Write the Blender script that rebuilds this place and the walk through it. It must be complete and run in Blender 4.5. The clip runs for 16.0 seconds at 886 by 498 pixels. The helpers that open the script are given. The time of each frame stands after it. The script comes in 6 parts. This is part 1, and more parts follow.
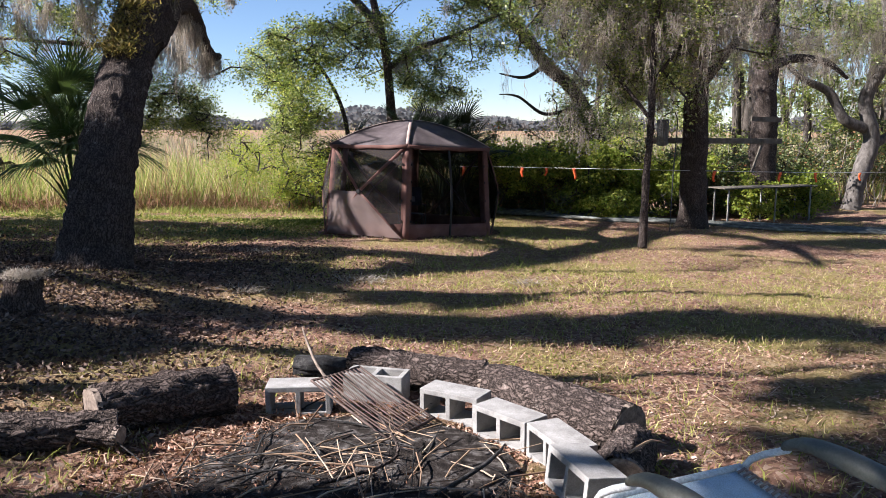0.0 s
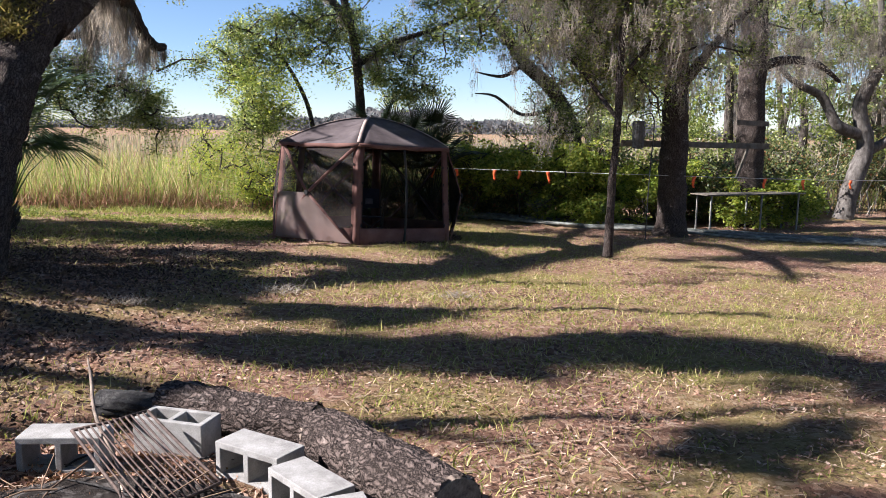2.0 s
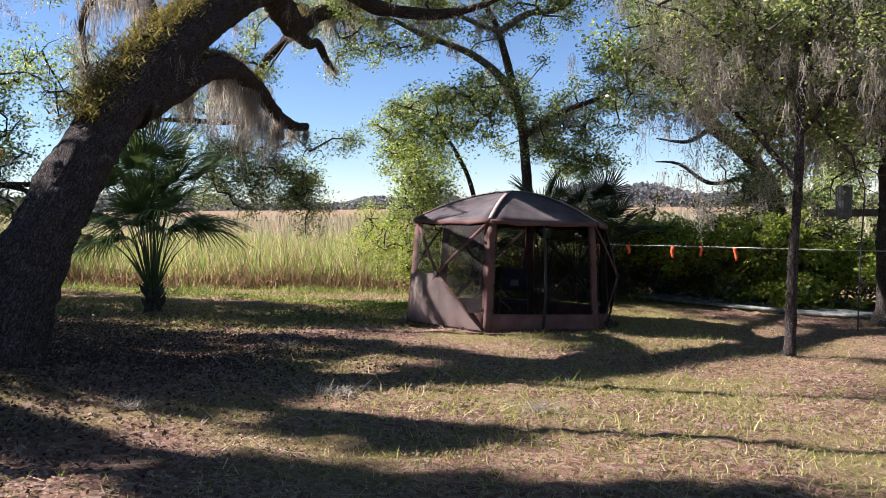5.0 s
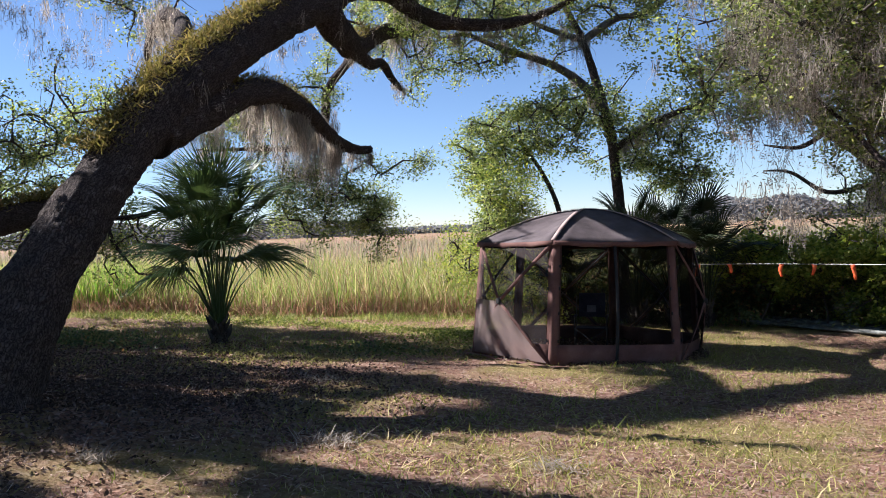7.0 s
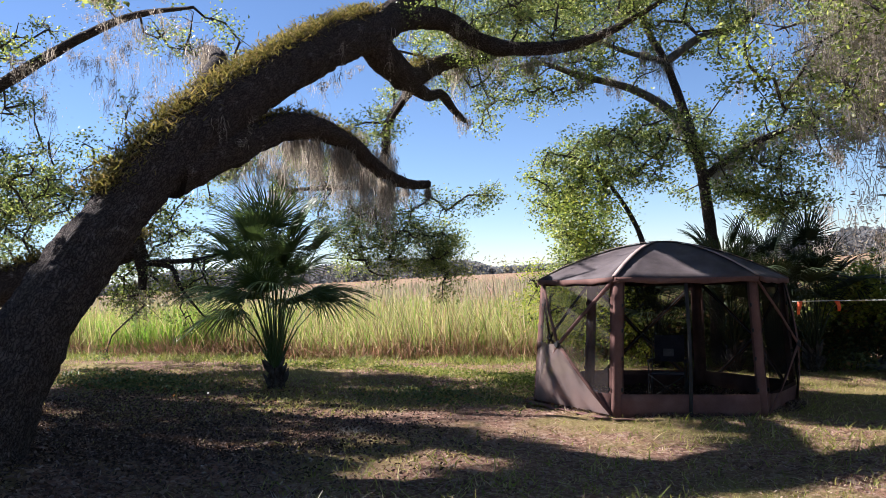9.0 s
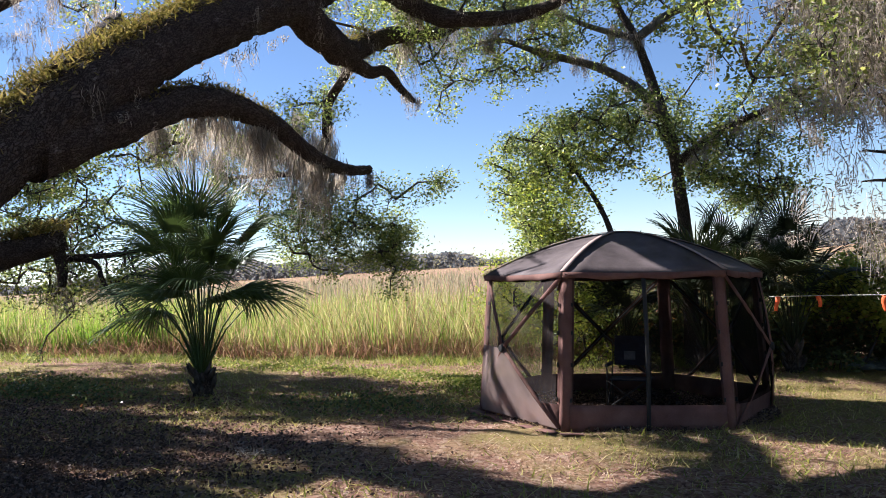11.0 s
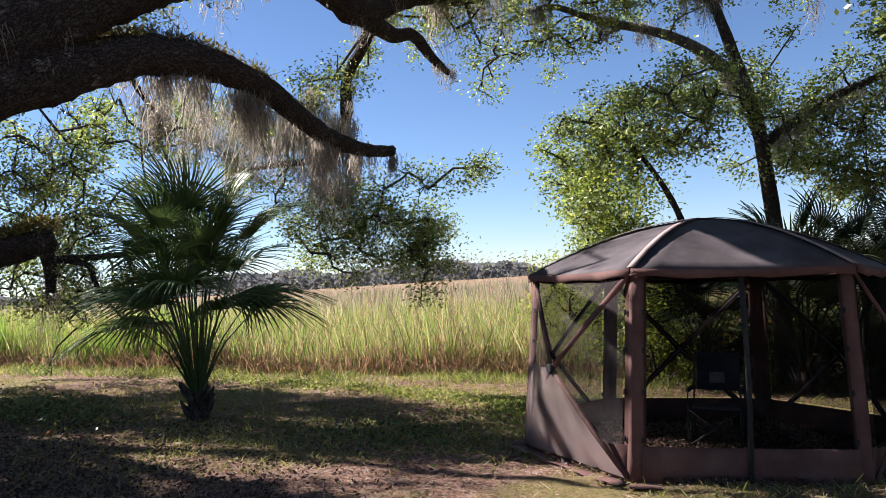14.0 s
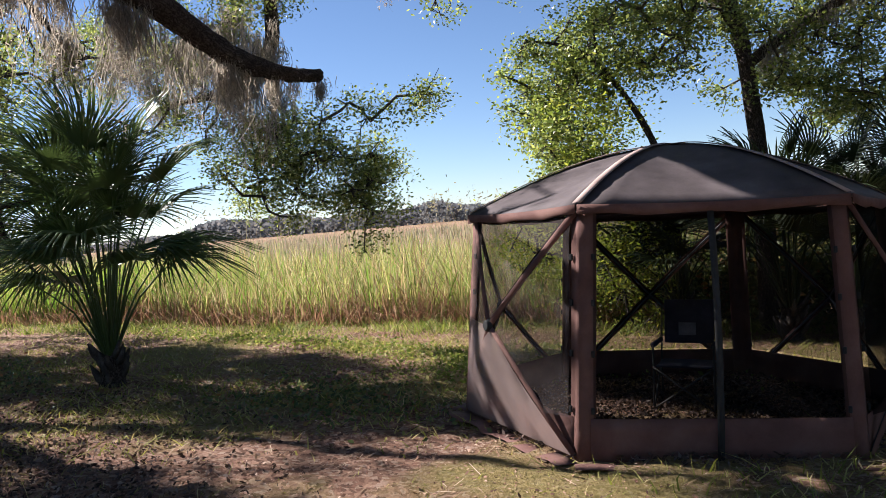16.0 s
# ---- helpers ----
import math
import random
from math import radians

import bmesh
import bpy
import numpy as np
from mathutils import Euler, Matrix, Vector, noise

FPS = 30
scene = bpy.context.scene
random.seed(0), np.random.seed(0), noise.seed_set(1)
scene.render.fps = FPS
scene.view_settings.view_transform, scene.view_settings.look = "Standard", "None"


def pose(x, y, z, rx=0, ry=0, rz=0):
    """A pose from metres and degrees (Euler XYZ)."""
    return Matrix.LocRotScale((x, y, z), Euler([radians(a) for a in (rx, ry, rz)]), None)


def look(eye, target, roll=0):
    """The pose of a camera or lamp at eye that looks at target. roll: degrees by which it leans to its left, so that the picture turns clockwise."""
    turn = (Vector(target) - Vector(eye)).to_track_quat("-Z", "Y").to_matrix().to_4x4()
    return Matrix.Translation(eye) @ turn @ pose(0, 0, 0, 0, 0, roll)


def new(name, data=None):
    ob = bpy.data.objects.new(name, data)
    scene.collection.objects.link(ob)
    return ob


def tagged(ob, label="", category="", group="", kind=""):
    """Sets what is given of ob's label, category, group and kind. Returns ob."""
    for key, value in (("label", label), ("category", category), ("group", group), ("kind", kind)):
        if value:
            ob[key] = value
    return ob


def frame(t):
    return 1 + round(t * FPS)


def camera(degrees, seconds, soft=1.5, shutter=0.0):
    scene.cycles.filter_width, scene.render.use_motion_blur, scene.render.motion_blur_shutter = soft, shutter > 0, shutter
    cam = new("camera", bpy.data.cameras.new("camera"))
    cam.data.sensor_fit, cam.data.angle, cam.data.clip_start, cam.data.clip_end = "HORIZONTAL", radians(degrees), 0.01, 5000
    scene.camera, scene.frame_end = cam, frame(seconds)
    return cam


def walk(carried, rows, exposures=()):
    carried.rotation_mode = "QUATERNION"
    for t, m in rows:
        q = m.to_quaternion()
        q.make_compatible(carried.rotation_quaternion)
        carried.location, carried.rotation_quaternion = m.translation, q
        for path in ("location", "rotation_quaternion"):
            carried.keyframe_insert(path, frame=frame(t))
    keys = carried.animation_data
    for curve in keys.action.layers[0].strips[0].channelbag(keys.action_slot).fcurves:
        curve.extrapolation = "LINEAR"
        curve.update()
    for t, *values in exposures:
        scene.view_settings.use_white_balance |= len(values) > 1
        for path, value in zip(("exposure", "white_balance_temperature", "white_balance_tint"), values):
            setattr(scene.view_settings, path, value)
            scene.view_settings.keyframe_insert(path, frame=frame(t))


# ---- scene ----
cam = camera(58.5, 16.0, soft=0.75)
METRES, EYE, TILT, LEAN, TURN = 11.9, 1.5, -3.0, 1.24, 0.0
ROWS = [
    (0.0, 0.0, 0.0, 0.0, 0.15, -5.94, -1.45),
    (0.5, 0.0186, 0.0221, -0.001, -0.83, -6.24, -1.67),
    (1.0, 0.0341, 0.0418, 0.0002, -2.4, -6.17, -1.96),
    (1.5, 0.0589, 0.0608, 0.0004, -1.77, -5.87, -2.19),
    (2.0, 0.0791, 0.0865, -0.0009, 0.47, -5.73, -2.25),
    (2.5, 0.0968, 0.11, 0.0019, 2.19, -5.82, -2.38),
    (3.0, 0.1181, 0.1327, 0.003, 7.12, -5.58, -2.35),
    (3.5, 0.1359, 0.1587, 0.0033, 8.65, -4.09, -3.69),
    (4.0, 0.1527, 0.1887, 0.0045, 8.85, -1.2, -4.43),
    (4.5, 0.1728, 0.2163, 0.0052, 13.07, -0.9, -3.17),
    (7.0, 0.2522, 0.3514, 0.0137, 25.96, 0.57, -0.19),
    (7.5, 0.2717, 0.3779, 0.013, 32.41, 3.17, -0.33),
    (8.0, 0.2837, 0.4035, 0.0123, 34.64, 3.42, 0.29),
    (10.5, 0.2879, 0.557, 0.0199, 33.86, 3.32, 0.78),
    (11.0, 0.2801, 0.5888, 0.0205, 33.75, 2.83, 0.74),
    (11.5, 0.2607, 0.6143, 0.0196, 28.28, 2.1, 0.86),
    (12.0, 0.2441, 0.6395, 0.0163, 28.01, 1.52, 0.68),
    (12.5, 0.2287, 0.6657, 0.0139, 29.96, 1.91, 0.91),
    (13.0, 0.2113, 0.6929, 0.0145, 33.21, 2.53, 0.9),
    (13.5, 0.2023, 0.7254, 0.0144, 36.69, 3.45, 0.75),
    (14.0, 0.1937, 0.7589, 0.0146, 37.95, 3.56, 0.79),
    (14.5, 0.1852, 0.7888, 0.017, 37.76, 3.79, 1.2),
    (15.0, 0.1837, 0.8234, 0.0137, 37.72, 3.6, 1.56),
    (15.5, 0.178, 0.8501, 0.0144, 37.42, 3.2, 1.83),
    (16.0, 0.1691, 0.8783, 0.016, 37.39, -0.66, 2.06),
]
walk(cam, [(t, pose(0, 0, EYE, TILT, LEAN, TURN) @ pose(METRES * x, METRES * y, METRES * z, 90 + pitch, roll, yaw)) for t, x, y, z, yaw, pitch, roll in ROWS], exposures=[(0.0, 1.82, 5700, 15), (3.5, 1.84, 5650, 15), (5.0, 1.8, 5600, 15), (7.5, 1.72, 5550, 16), (8.5, 1.76, 5600, 16), (11.0, 1.9, 5700, 15), (13.5, 1.72, 5650, 15), (16.0, 1.66, 5800, 15)])

YARD = pose(0, 0, EYE, TILT, LEAN, 0)


def yard(x, y, z=0.0):
    """A place given along the sloping yard, in upright world metres."""
    return YARD @ Vector((x, y, z - EYE))


# ---- world and sun ----
SUN_FROM = Vector((-1.0, -0.16, 0.0)).normalized()
ELEV = radians(36)
world = bpy.data.worlds.new("world")
scene.world = world
world.use_nodes = True
wn = world.node_tree.nodes
sky = wn.new("ShaderNodeTexSky")
sky.sky_type, sky.sun_disc = "NISHITA", False
sky.sun_elevation = ELEV
sky.sun_rotation = math.atan2(SUN_FROM.x, SUN_FROM.y)
sky.altitude = 1200
sky.air_density, sky.dust_density, sky.ozone_density = 0.9, 0.0, 1.6
wn["Background"].inputs["Strength"].default_value = 0.04
world.node_tree.links.new(sky.outputs["Color"], wn["Background"].inputs["Color"])
sun_data = bpy.data.lights.new("sun", "SUN")
sun_data.energy, sun_data.angle, sun_data.color = 5.0, radians(0.55), (1.0, 0.9, 0.77)
sun = new("sun", sun_data)
sun_way = SUN_FROM * math.cos(ELEV) + Vector((0, 0, math.sin(ELEV)))
sun.matrix_world = look(sun_way * 60, (0, 0, 0))

# ---- materials ----


def nodes_of(name):
    m = bpy.data.materials.new(name)
    m.use_nodes = True
    nt = m.node_tree
    return m, nt, nt.nodes, nt.nodes["Principled BSDF"], nt.nodes["Material Output"]


def ramp(nt, source, colours):
    r = nt.nodes.new("ShaderNodeValToRGB")
    els = r.color_ramp.elements
    while len(els) < len(colours):
        els.new(0.5)
    for e, (p, c) in zip(els, colours):
        e.position, e.color = p, (*c, 1)
    nt.links.new(source, r.inputs["Fac"])
    return r.outputs["Color"]


def noise_tex(nt, scale, detail=6.0, rough=0.6, stretch=None, distortion=0.0):
    tex = nt.nodes.new("ShaderNodeTexNoise")
    tex.inputs["Scale"].default_value = scale
    tex.inputs["Detail"].default_value = detail
    tex.inputs["Roughness"].default_value = rough
    tex.inputs["Distortion"].default_value = distortion
    co = nt.nodes.new("ShaderNodeTexCoord")
    if stretch:
        mp = nt.nodes.new("ShaderNodeMapping")
        mp.inputs["Scale"].default_value = stretch
        nt.links.new(co.outputs["Object"], mp.inputs["Vector"])
        nt.links.new(mp.outputs["Vector"], tex.inputs["Vector"])
    else:
        nt.links.new(co.outputs["Object"], tex.inputs["Vector"])
    return tex


def mixed(nt, fac, a, b, mode="MIX"):
    mx = nt.nodes.new("ShaderNodeMix")
    mx.data_type, mx.blend_type = "RGBA", mode
    for sock, v in ((mx.inputs[0], fac), (mx.inputs[6], a), (mx.inputs[7], b)):
        if isinstance(v, (int, float)):
            sock.default_value = v
        elif isinstance(v, tuple):
            sock.default_value = (*v, 1)
        else:
            nt.links.new(v, sock)
    return mx.outputs[2]


def surface(name, dark, mid, light, scale=8.0, fine=60.0, rough=0.85, bump=0.3, dist=0.01, stretch=None, metal=0.0, spec=0.3):
    """Paint, wood, bark, stone and cloth: patches at one scale, grain at another, and relief."""
    m, nt, nodes, p, out = nodes_of(name)
    a = noise_tex(nt, scale, 5, 0.6, stretch)
    b = noise_tex(nt, fine, 4, 0.7, stretch)
    base = ramp(nt, a.outputs["Fac"], [(0.3, dark), (0.5, mid), (0.72, light)])
    grain = ramp(nt, b.outputs["Fac"], [(0.3, (0.62, 0.6, 0.58)), (0.7, (1.25, 1.25, 1.25))])
    col = mixed(nt, 0.75, base, grain, "MULTIPLY")
    nt.links.new(col, p.inputs["Base Color"])
    p.inputs["Roughness"].default_value = rough
    p.inputs["Metallic"].default_value = metal
    p.inputs["Specular IOR Level"].default_value = spec
    if bump:
        bp = nt.nodes.new("ShaderNodeBump")
        bp.inputs["Strength"].default_value, bp.inputs["Distance"].default_value = bump, dist
        nt.links.new(b.outputs["Fac"], bp.inputs["Height"])
        nt.links.new(bp.outputs["Normal"], p.inputs["Normal"])
    return m


def cloth(name, dark, mid, light, scale, share):
    """Thin tent canvas: light comes through it dimly."""
    m = surface(name, dark, mid, light, scale, 260, 0.85, 0.25, 0.002, spec=0.2)
    nt = m.node_tree
    p = nt.nodes["Principled BSDF"]
    tl = nt.nodes.new("ShaderNodeBsdfTranslucent")
    nt.links.new(p.inputs["Base Color"].links[0].from_socket, tl.inputs["Color"])
    mx = nt.nodes.new("ShaderNodeMixShader")
    mx.inputs[0].default_value = share
    nt.links.new(p.outputs[0], mx.inputs[1])
    nt.links.new(tl.outputs[0], mx.inputs[2])
    nt.links.new(mx.outputs[0], nt.nodes["Material Output"].inputs["Surface"])
    return m


def bark(name, furrow, plate, pale, scale=24.0, depth=0.03):
    """Plated bark: furrows between raised plates, lichen on some."""
    m, nt, nodes, p, out = nodes_of(name)
    co = nodes.new("ShaderNodeAttribute")
    co.attribute_name = "grain_co"
    warp = noise_tex(nt, 9.0, 4)
    vm = nodes.new("ShaderNodeVectorMath")
    vm.operation = "MULTIPLY_ADD"
    vm.inputs[1].default_value = (0.11, 0.11, 0.11)
    nt.links.new(warp.outputs["Color"], vm.inputs[0])
    nt.links.new(co.outputs["Vector"], vm.inputs[2])
    vor = nodes.new("ShaderNodeTexVoronoi")
    vor.feature = "DISTANCE_TO_EDGE"
    vor.inputs["Scale"].default_value = scale
    nt.links.new(vm.outputs[0], vor.inputs["Vector"])
    grain = noise_tex(nt, 70.0, 5, 0.7)
    patch = noise_tex(nt, 5.0, 5, 0.65)
    edge = nodes.new("ShaderNodeMath")
    edge.operation = "MULTIPLY_ADD"
    edge.inputs[1].default_value = 0.3
    nt.links.new(grain.outputs["Fac"], edge.inputs[0])
    nt.links.new(vor.outputs["Distance"], edge.inputs[2])
    body = ramp(nt, patch.outputs["Fac"], [(0.35, plate), (0.6, tuple(1.35 * c for c in plate)), (0.74, pale)])
    col = mixed(nt, ramp(nt, edge.outputs[0], [(0.13, (0.05, 0.05, 0.05)), (0.38, (1, 1, 1))]), furrow, body)
    col = mixed(nt, 0.8, col, ramp(nt, grain.outputs["Fac"], [(0.3, (0.5, 0.5, 0.5)), (0.7, (1.35, 1.35, 1.35))]), "MULTIPLY")
    nt.links.new(col, p.inputs["Base Color"])
    p.inputs["Roughness"].default_value = 0.95
    p.inputs["Specular IOR Level"].default_value = 0.1
    ad = nodes.new("ShaderNodeMath")
    ad.operation = "MULTIPLY_ADD"
    ad.inputs[1].default_value = 0.25
    nt.links.new(grain.outputs["Fac"], ad.inputs[0])
    nt.links.new(ramp(nt, edge.outputs[0], [(0.1, (0, 0, 0)), (0.45, (1, 1, 1))]), ad.inputs[2])
    bp = nodes.new("ShaderNodeBump")
    bp.inputs["Strength"].default_value, bp.inputs["Distance"].default_value = 1.0, depth
    nt.links.new(ad.outputs[0], bp.inputs["Height"])
    nt.links.new(bp.outputs["Normal"], p.inputs["Normal"])
    return m


def leafy(name, colours, through_share=0.45, rough=0.55, gloss=0.25, tint=(1.2, 1.15, 0.75)):
    """Leaves, blades and strands: each island its own tint; light passes through."""
    m, nt, nodes, p, out = nodes_of(name)
    geo = nodes.new("ShaderNodeNewGeometry")
    col = ramp(nt, geo.outputs["Random Per Island"], colours)
    nt.links.new(col, p.inputs["Base Color"])
    p.inputs["Roughness"].default_value = rough
    p.inputs["Specular IOR Level"].default_value = gloss
    tr = nodes.new("ShaderNodeBsdfTranslucent")
    nt.links.new(mixed(nt, 1.0, col, tint, "MULTIPLY"), tr.inputs["Color"])
    mx = nodes.new("ShaderNodeMixShader")
    mx.inputs[0].default_value = through_share
    nt.links.new(p.outputs[0], mx.inputs[1])
    nt.links.new(tr.outputs[0], mx.inputs[2])
    nt.links.new(mx.outputs[0], out.inputs["Surface"])
    return m


def ground_material():
    m, nt, nodes, p, out = nodes_of("leaf_litter_ground")
    co = nodes.new("ShaderNodeTexCoord")
    vor = nodes.new("ShaderNodeTexVoronoi")
    vor.inputs["Scale"].default_value = 26.0
    warp = noise_tex(nt, 9.0, 4)
    vm = nodes.new("ShaderNodeVectorMath")
    vm.operation = "MULTIPLY_ADD"
    vm.inputs[1].default_value = (0.12, 0.12, 0.12)
    nt.links.new(warp.outputs["Color"], vm.inputs[0])
    nt.links.new(co.outputs["Object"], vm.inputs[2])
    nt.links.new(vm.outputs[0], vor.inputs["Vector"])
    sep = nodes.new("ShaderNodeSeparateColor")
    nt.links.new(vor.outputs["Color"], sep.inputs[0])
    litter = ramp(nt, sep.outputs[0], [(0.0, (0.0488, 0.0303, 0.0222)), (0.35, (0.244, 0.13, 0.0888)), (0.7, (0.391, 0.238, 0.164)), (1.0, (0.508, 0.394, 0.302))])
    soil = ramp(nt, noise_tex(nt, 1.3, 8).outputs["Fac"], [(0.3, (0.083, 0.0505, 0.0373)), (0.6, (0.235, 0.133, 0.0932)), (0.8, (0.391, 0.253, 0.182))])
    dry = mixed(nt, 0.55, soil, litter)
    sward = ramp(nt, noise_tex(nt, 38.0, 6, 0.75).outputs["Fac"], [(0.25, (0.0962, 0.0858, 0.0255)), (0.5, (0.24, 0.207, 0.0638)), (0.75, (0.404, 0.334, 0.145))])
    patch = noise_tex(nt, 0.45, 7, 0.62)
    fac = ramp(nt, patch.outputs["Fac"], [(0.47, (0, 0, 0)), (0.6, (0.7, 0.7, 0.7))])
    nt.links.new(mixed(nt, fac, dry, sward), p.inputs["Base Color"])
    p.inputs["Roughness"].default_value = 0.95
    p.inputs["Specular IOR Level"].default_value = 0.1
    b = noise_tex(nt, 30.0, 8, 0.75)
    bp = nodes.new("ShaderNodeBump")
    bp.inputs["Strength"].default_value, bp.inputs["Distance"].default_value = 1.0, 0.07
    nt.links.new(b.outputs["Fac"], bp.inputs["Height"])
    nt.links.new(bp.outputs["Normal"], p.inputs["Normal"])
    return m


def screen_material(name, cloth, share):
    """Insect screen: a share of threads, the rest open."""
    m, nt, nodes, p, out = nodes_of(name)
    p.inputs["Base Color"].default_value = (*cloth, 1)
    p.inputs["Roughness"].default_value = 0.9
    p.inputs["Specular IOR Level"].default_value = 0.05
    tl = nodes.new("ShaderNodeBsdfTranslucent")
    tl.inputs["Color"].default_value = (*cloth, 1)
    cl = nodes.new("ShaderNodeMixShader")
    cl.inputs[0].default_value = 0.35
    nt.links.new(p.outputs[0], cl.inputs[1])
    nt.links.new(tl.outputs[0], cl.inputs[2])
    clear = nodes.new("ShaderNodeBsdfTransparent")
    mx = nodes.new("ShaderNodeMixShader")
    wear = noise_tex(nt, 3.0, 3)
    f = ramp(nt, wear.outputs["Fac"], [(0.3, (share - 0.05,) * 3), (0.7, (share + 0.05,) * 3)])
    nt.links.new(f, mx.inputs[0])
    nt.links.new(clear.outputs[0], mx.inputs[1])
    nt.links.new(cl.outputs[0], mx.inputs[2])
    nt.links.new(mx.outputs[0], out.inputs["Surface"])
    return m


M_GROUND = ground_material()
M_BARK = bark("oak_bark", (0.022, 0.017, 0.015), (0.095, 0.076, 0.066), (0.3, 0.27, 0.245), 34.0, 0.022)
M_TWIG = surface("twig_bark", (0.035, 0.03, 0.026), (0.07, 0.06, 0.052), (0.13, 0.115, 0.1), 6, 40, 0.95, 0.5, 0.01, spec=0.1)
M_BARK_PALE = surface("pale_bark", (0.055, 0.048, 0.043), (0.105, 0.095, 0.086), (0.18, 0.165, 0.15), 9, 50, 0.95, 0.7, 0.02, (1, 1, 0.4), spec=0.1)
M_LOG = bark("log_bark", (0.022, 0.017, 0.015), (0.12, 0.092, 0.08), (0.27, 0.23, 0.205), 36.0, 0.02)
M_WOODCUT = surface("cut_wood", (0.1, 0.075, 0.06), (0.18, 0.14, 0.11), (0.27, 0.215, 0.17), 20, 80, 0.85, 0.4)
M_CHAR = surface("charred_wood", (0.012, 0.012, 0.012), (0.03, 0.028, 0.027), (0.09, 0.085, 0.08), 15, 60, 0.9, 0.8, 0.02)
M_ASH = surface("ash_and_cinders", (0.016, 0.014, 0.013), (0.045, 0.038, 0.034), (0.2, 0.185, 0.175), 14, 70, 1.0, 1.0, 0.03, spec=0.05)
M_BLOCK = surface("concrete_block", (0.19, 0.182, 0.174), (0.27, 0.262, 0.25), (0.35, 0.342, 0.33), 9, 160, 0.95, 0.5, 0.004, spec=0.1)
M_RUST = surface("rusty_steel", (0.045, 0.032, 0.028), (0.085, 0.06, 0.05), (0.15, 0.11, 0.095), 30, 120, 0.75, 0.4, 0.003, metal=0.35)
M_POLE = surface("dark_frame_pole", (0.03, 0.03, 0.03), (0.05, 0.05, 0.05), (0.08, 0.08, 0.08), 20, 100, 0.5, 0.1)
M_CANVAS = cloth("brown_canvas", (0.122, 0.0612, 0.0518), (0.169, 0.09, 0.0756), (0.223, 0.13, 0.108), 3.0, 0.22)
M_CANVAS_ROOF = surface("faded_roof_canvas", (0.05, 0.039, 0.04), (0.08, 0.064, 0.066), (0.125, 0.104, 0.106), 2.2, 240, 0.8, 0.25, 0.002, spec=0.25)
M_TRIM = surface("pale_seam_tape", (0.24, 0.17, 0.15), (0.31, 0.23, 0.205), (0.38, 0.3, 0.27), 6, 200, 0.85, 0.2, 0.002)
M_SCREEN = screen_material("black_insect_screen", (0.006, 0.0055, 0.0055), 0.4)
# Same screen made blacker and denser, to paint the shaded panel dark.
M_SCREEN_SHADE = screen_material("shade_darkened_insect_screen", (0.004, 0.004, 0.004), 0.76)
# Same screen made paler: sunlight on two panels is put into the colour.
M_SCREEN_SUN = screen_material("sun_paled_insect_screen", (0.1, 0.083, 0.08), 0.45)
M_FLAP = screen_material("pale_brown_mesh_flap", (0.36, 0.275, 0.25), 0.6)
M_BLACK = surface("black_webbing", (0.012, 0.012, 0.012), (0.02, 0.02, 0.02), (0.035, 0.035, 0.035), 10, 200, 0.7, 0.2, 0.002)
M_OAK_LEAF = leafy("oak_leaf", [(0.0, (0.07, 0.1, 0.03)), (0.4, (0.15, 0.19, 0.055)), (0.75, (0.26, 0.3, 0.085)), (1.0, (0.42, 0.42, 0.16))], 0.5, 0.4, 0.5, (1.35, 1.36, 0.95))
M_YELLOW_LEAF = leafy("yellow_green_leaf", [(0.0, (0.12, 0.18, 0.03)), (0.5, (0.26, 0.33, 0.05)), (1.0, (0.42, 0.42, 0.09))], 0.5, 0.5, 0.35)
M_DARK_LEAF = leafy("dark_shrub_leaf", [(0.0, (0.05, 0.075, 0.03)), (0.5, (0.11, 0.14, 0.05)), (0.85, (0.22, 0.23, 0.085)), (1.0, (0.3, 0.12, 0.06))], 0.35, 0.5, 0.4)
M_MOSS = leafy("hanging_moss", [(0.0, (0.17, 0.15, 0.125)), (0.5, (0.31, 0.275, 0.235)), (1.0, (0.47, 0.425, 0.37))], 0.55, 0.9, 0.05, (1.15, 1.1, 1.0))
M_FERN = leafy("limb_fern", [(0.0, (0.08, 0.07, 0.025)), (0.5, (0.17, 0.155, 0.05)), (1.0, (0.28, 0.21, 0.1))], 0.4, 0.7, 0.1)
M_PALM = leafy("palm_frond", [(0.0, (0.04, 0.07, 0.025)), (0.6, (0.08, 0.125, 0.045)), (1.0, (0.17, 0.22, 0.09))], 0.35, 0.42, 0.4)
# Palm colour darkened: the shade behind the tent is painted into the leaves.
M_PALM_SHADE = leafy("shade_darkened_palmetto", [(0.0, (0.012, 0.02, 0.008)), (1.0, (0.035, 0.05, 0.02))], 0.15, 0.5, 0.3)
M_PALM_DRY = leafy("dry_palm_frond", [(0.0, (0.15, 0.12, 0.075)), (1.0, (0.32, 0.27, 0.18))], 0.3, 0.8, 0.1)
M_REED = leafy("marsh_reed", [(0.0, (0.2, 0.12, 0.07)), (0.25, (0.42, 0.32, 0.18)), (0.45, (0.3, 0.34, 0.09)), (0.7, (0.15, 0.27, 0.045)), (0.84, (0.38, 0.36, 0.14)), (1.0, (0.58, 0.5, 0.32))], 0.5, 0.6, 0.2, (1.1, 1.08, 0.9))
M_REED_GREEN = leafy("green_reed", [(0.0, (0.1, 0.22, 0.03)), (0.6, (0.2, 0.34, 0.05)), (1.0, (0.36, 0.43, 0.1))], 0.5, 0.55, 0.25)
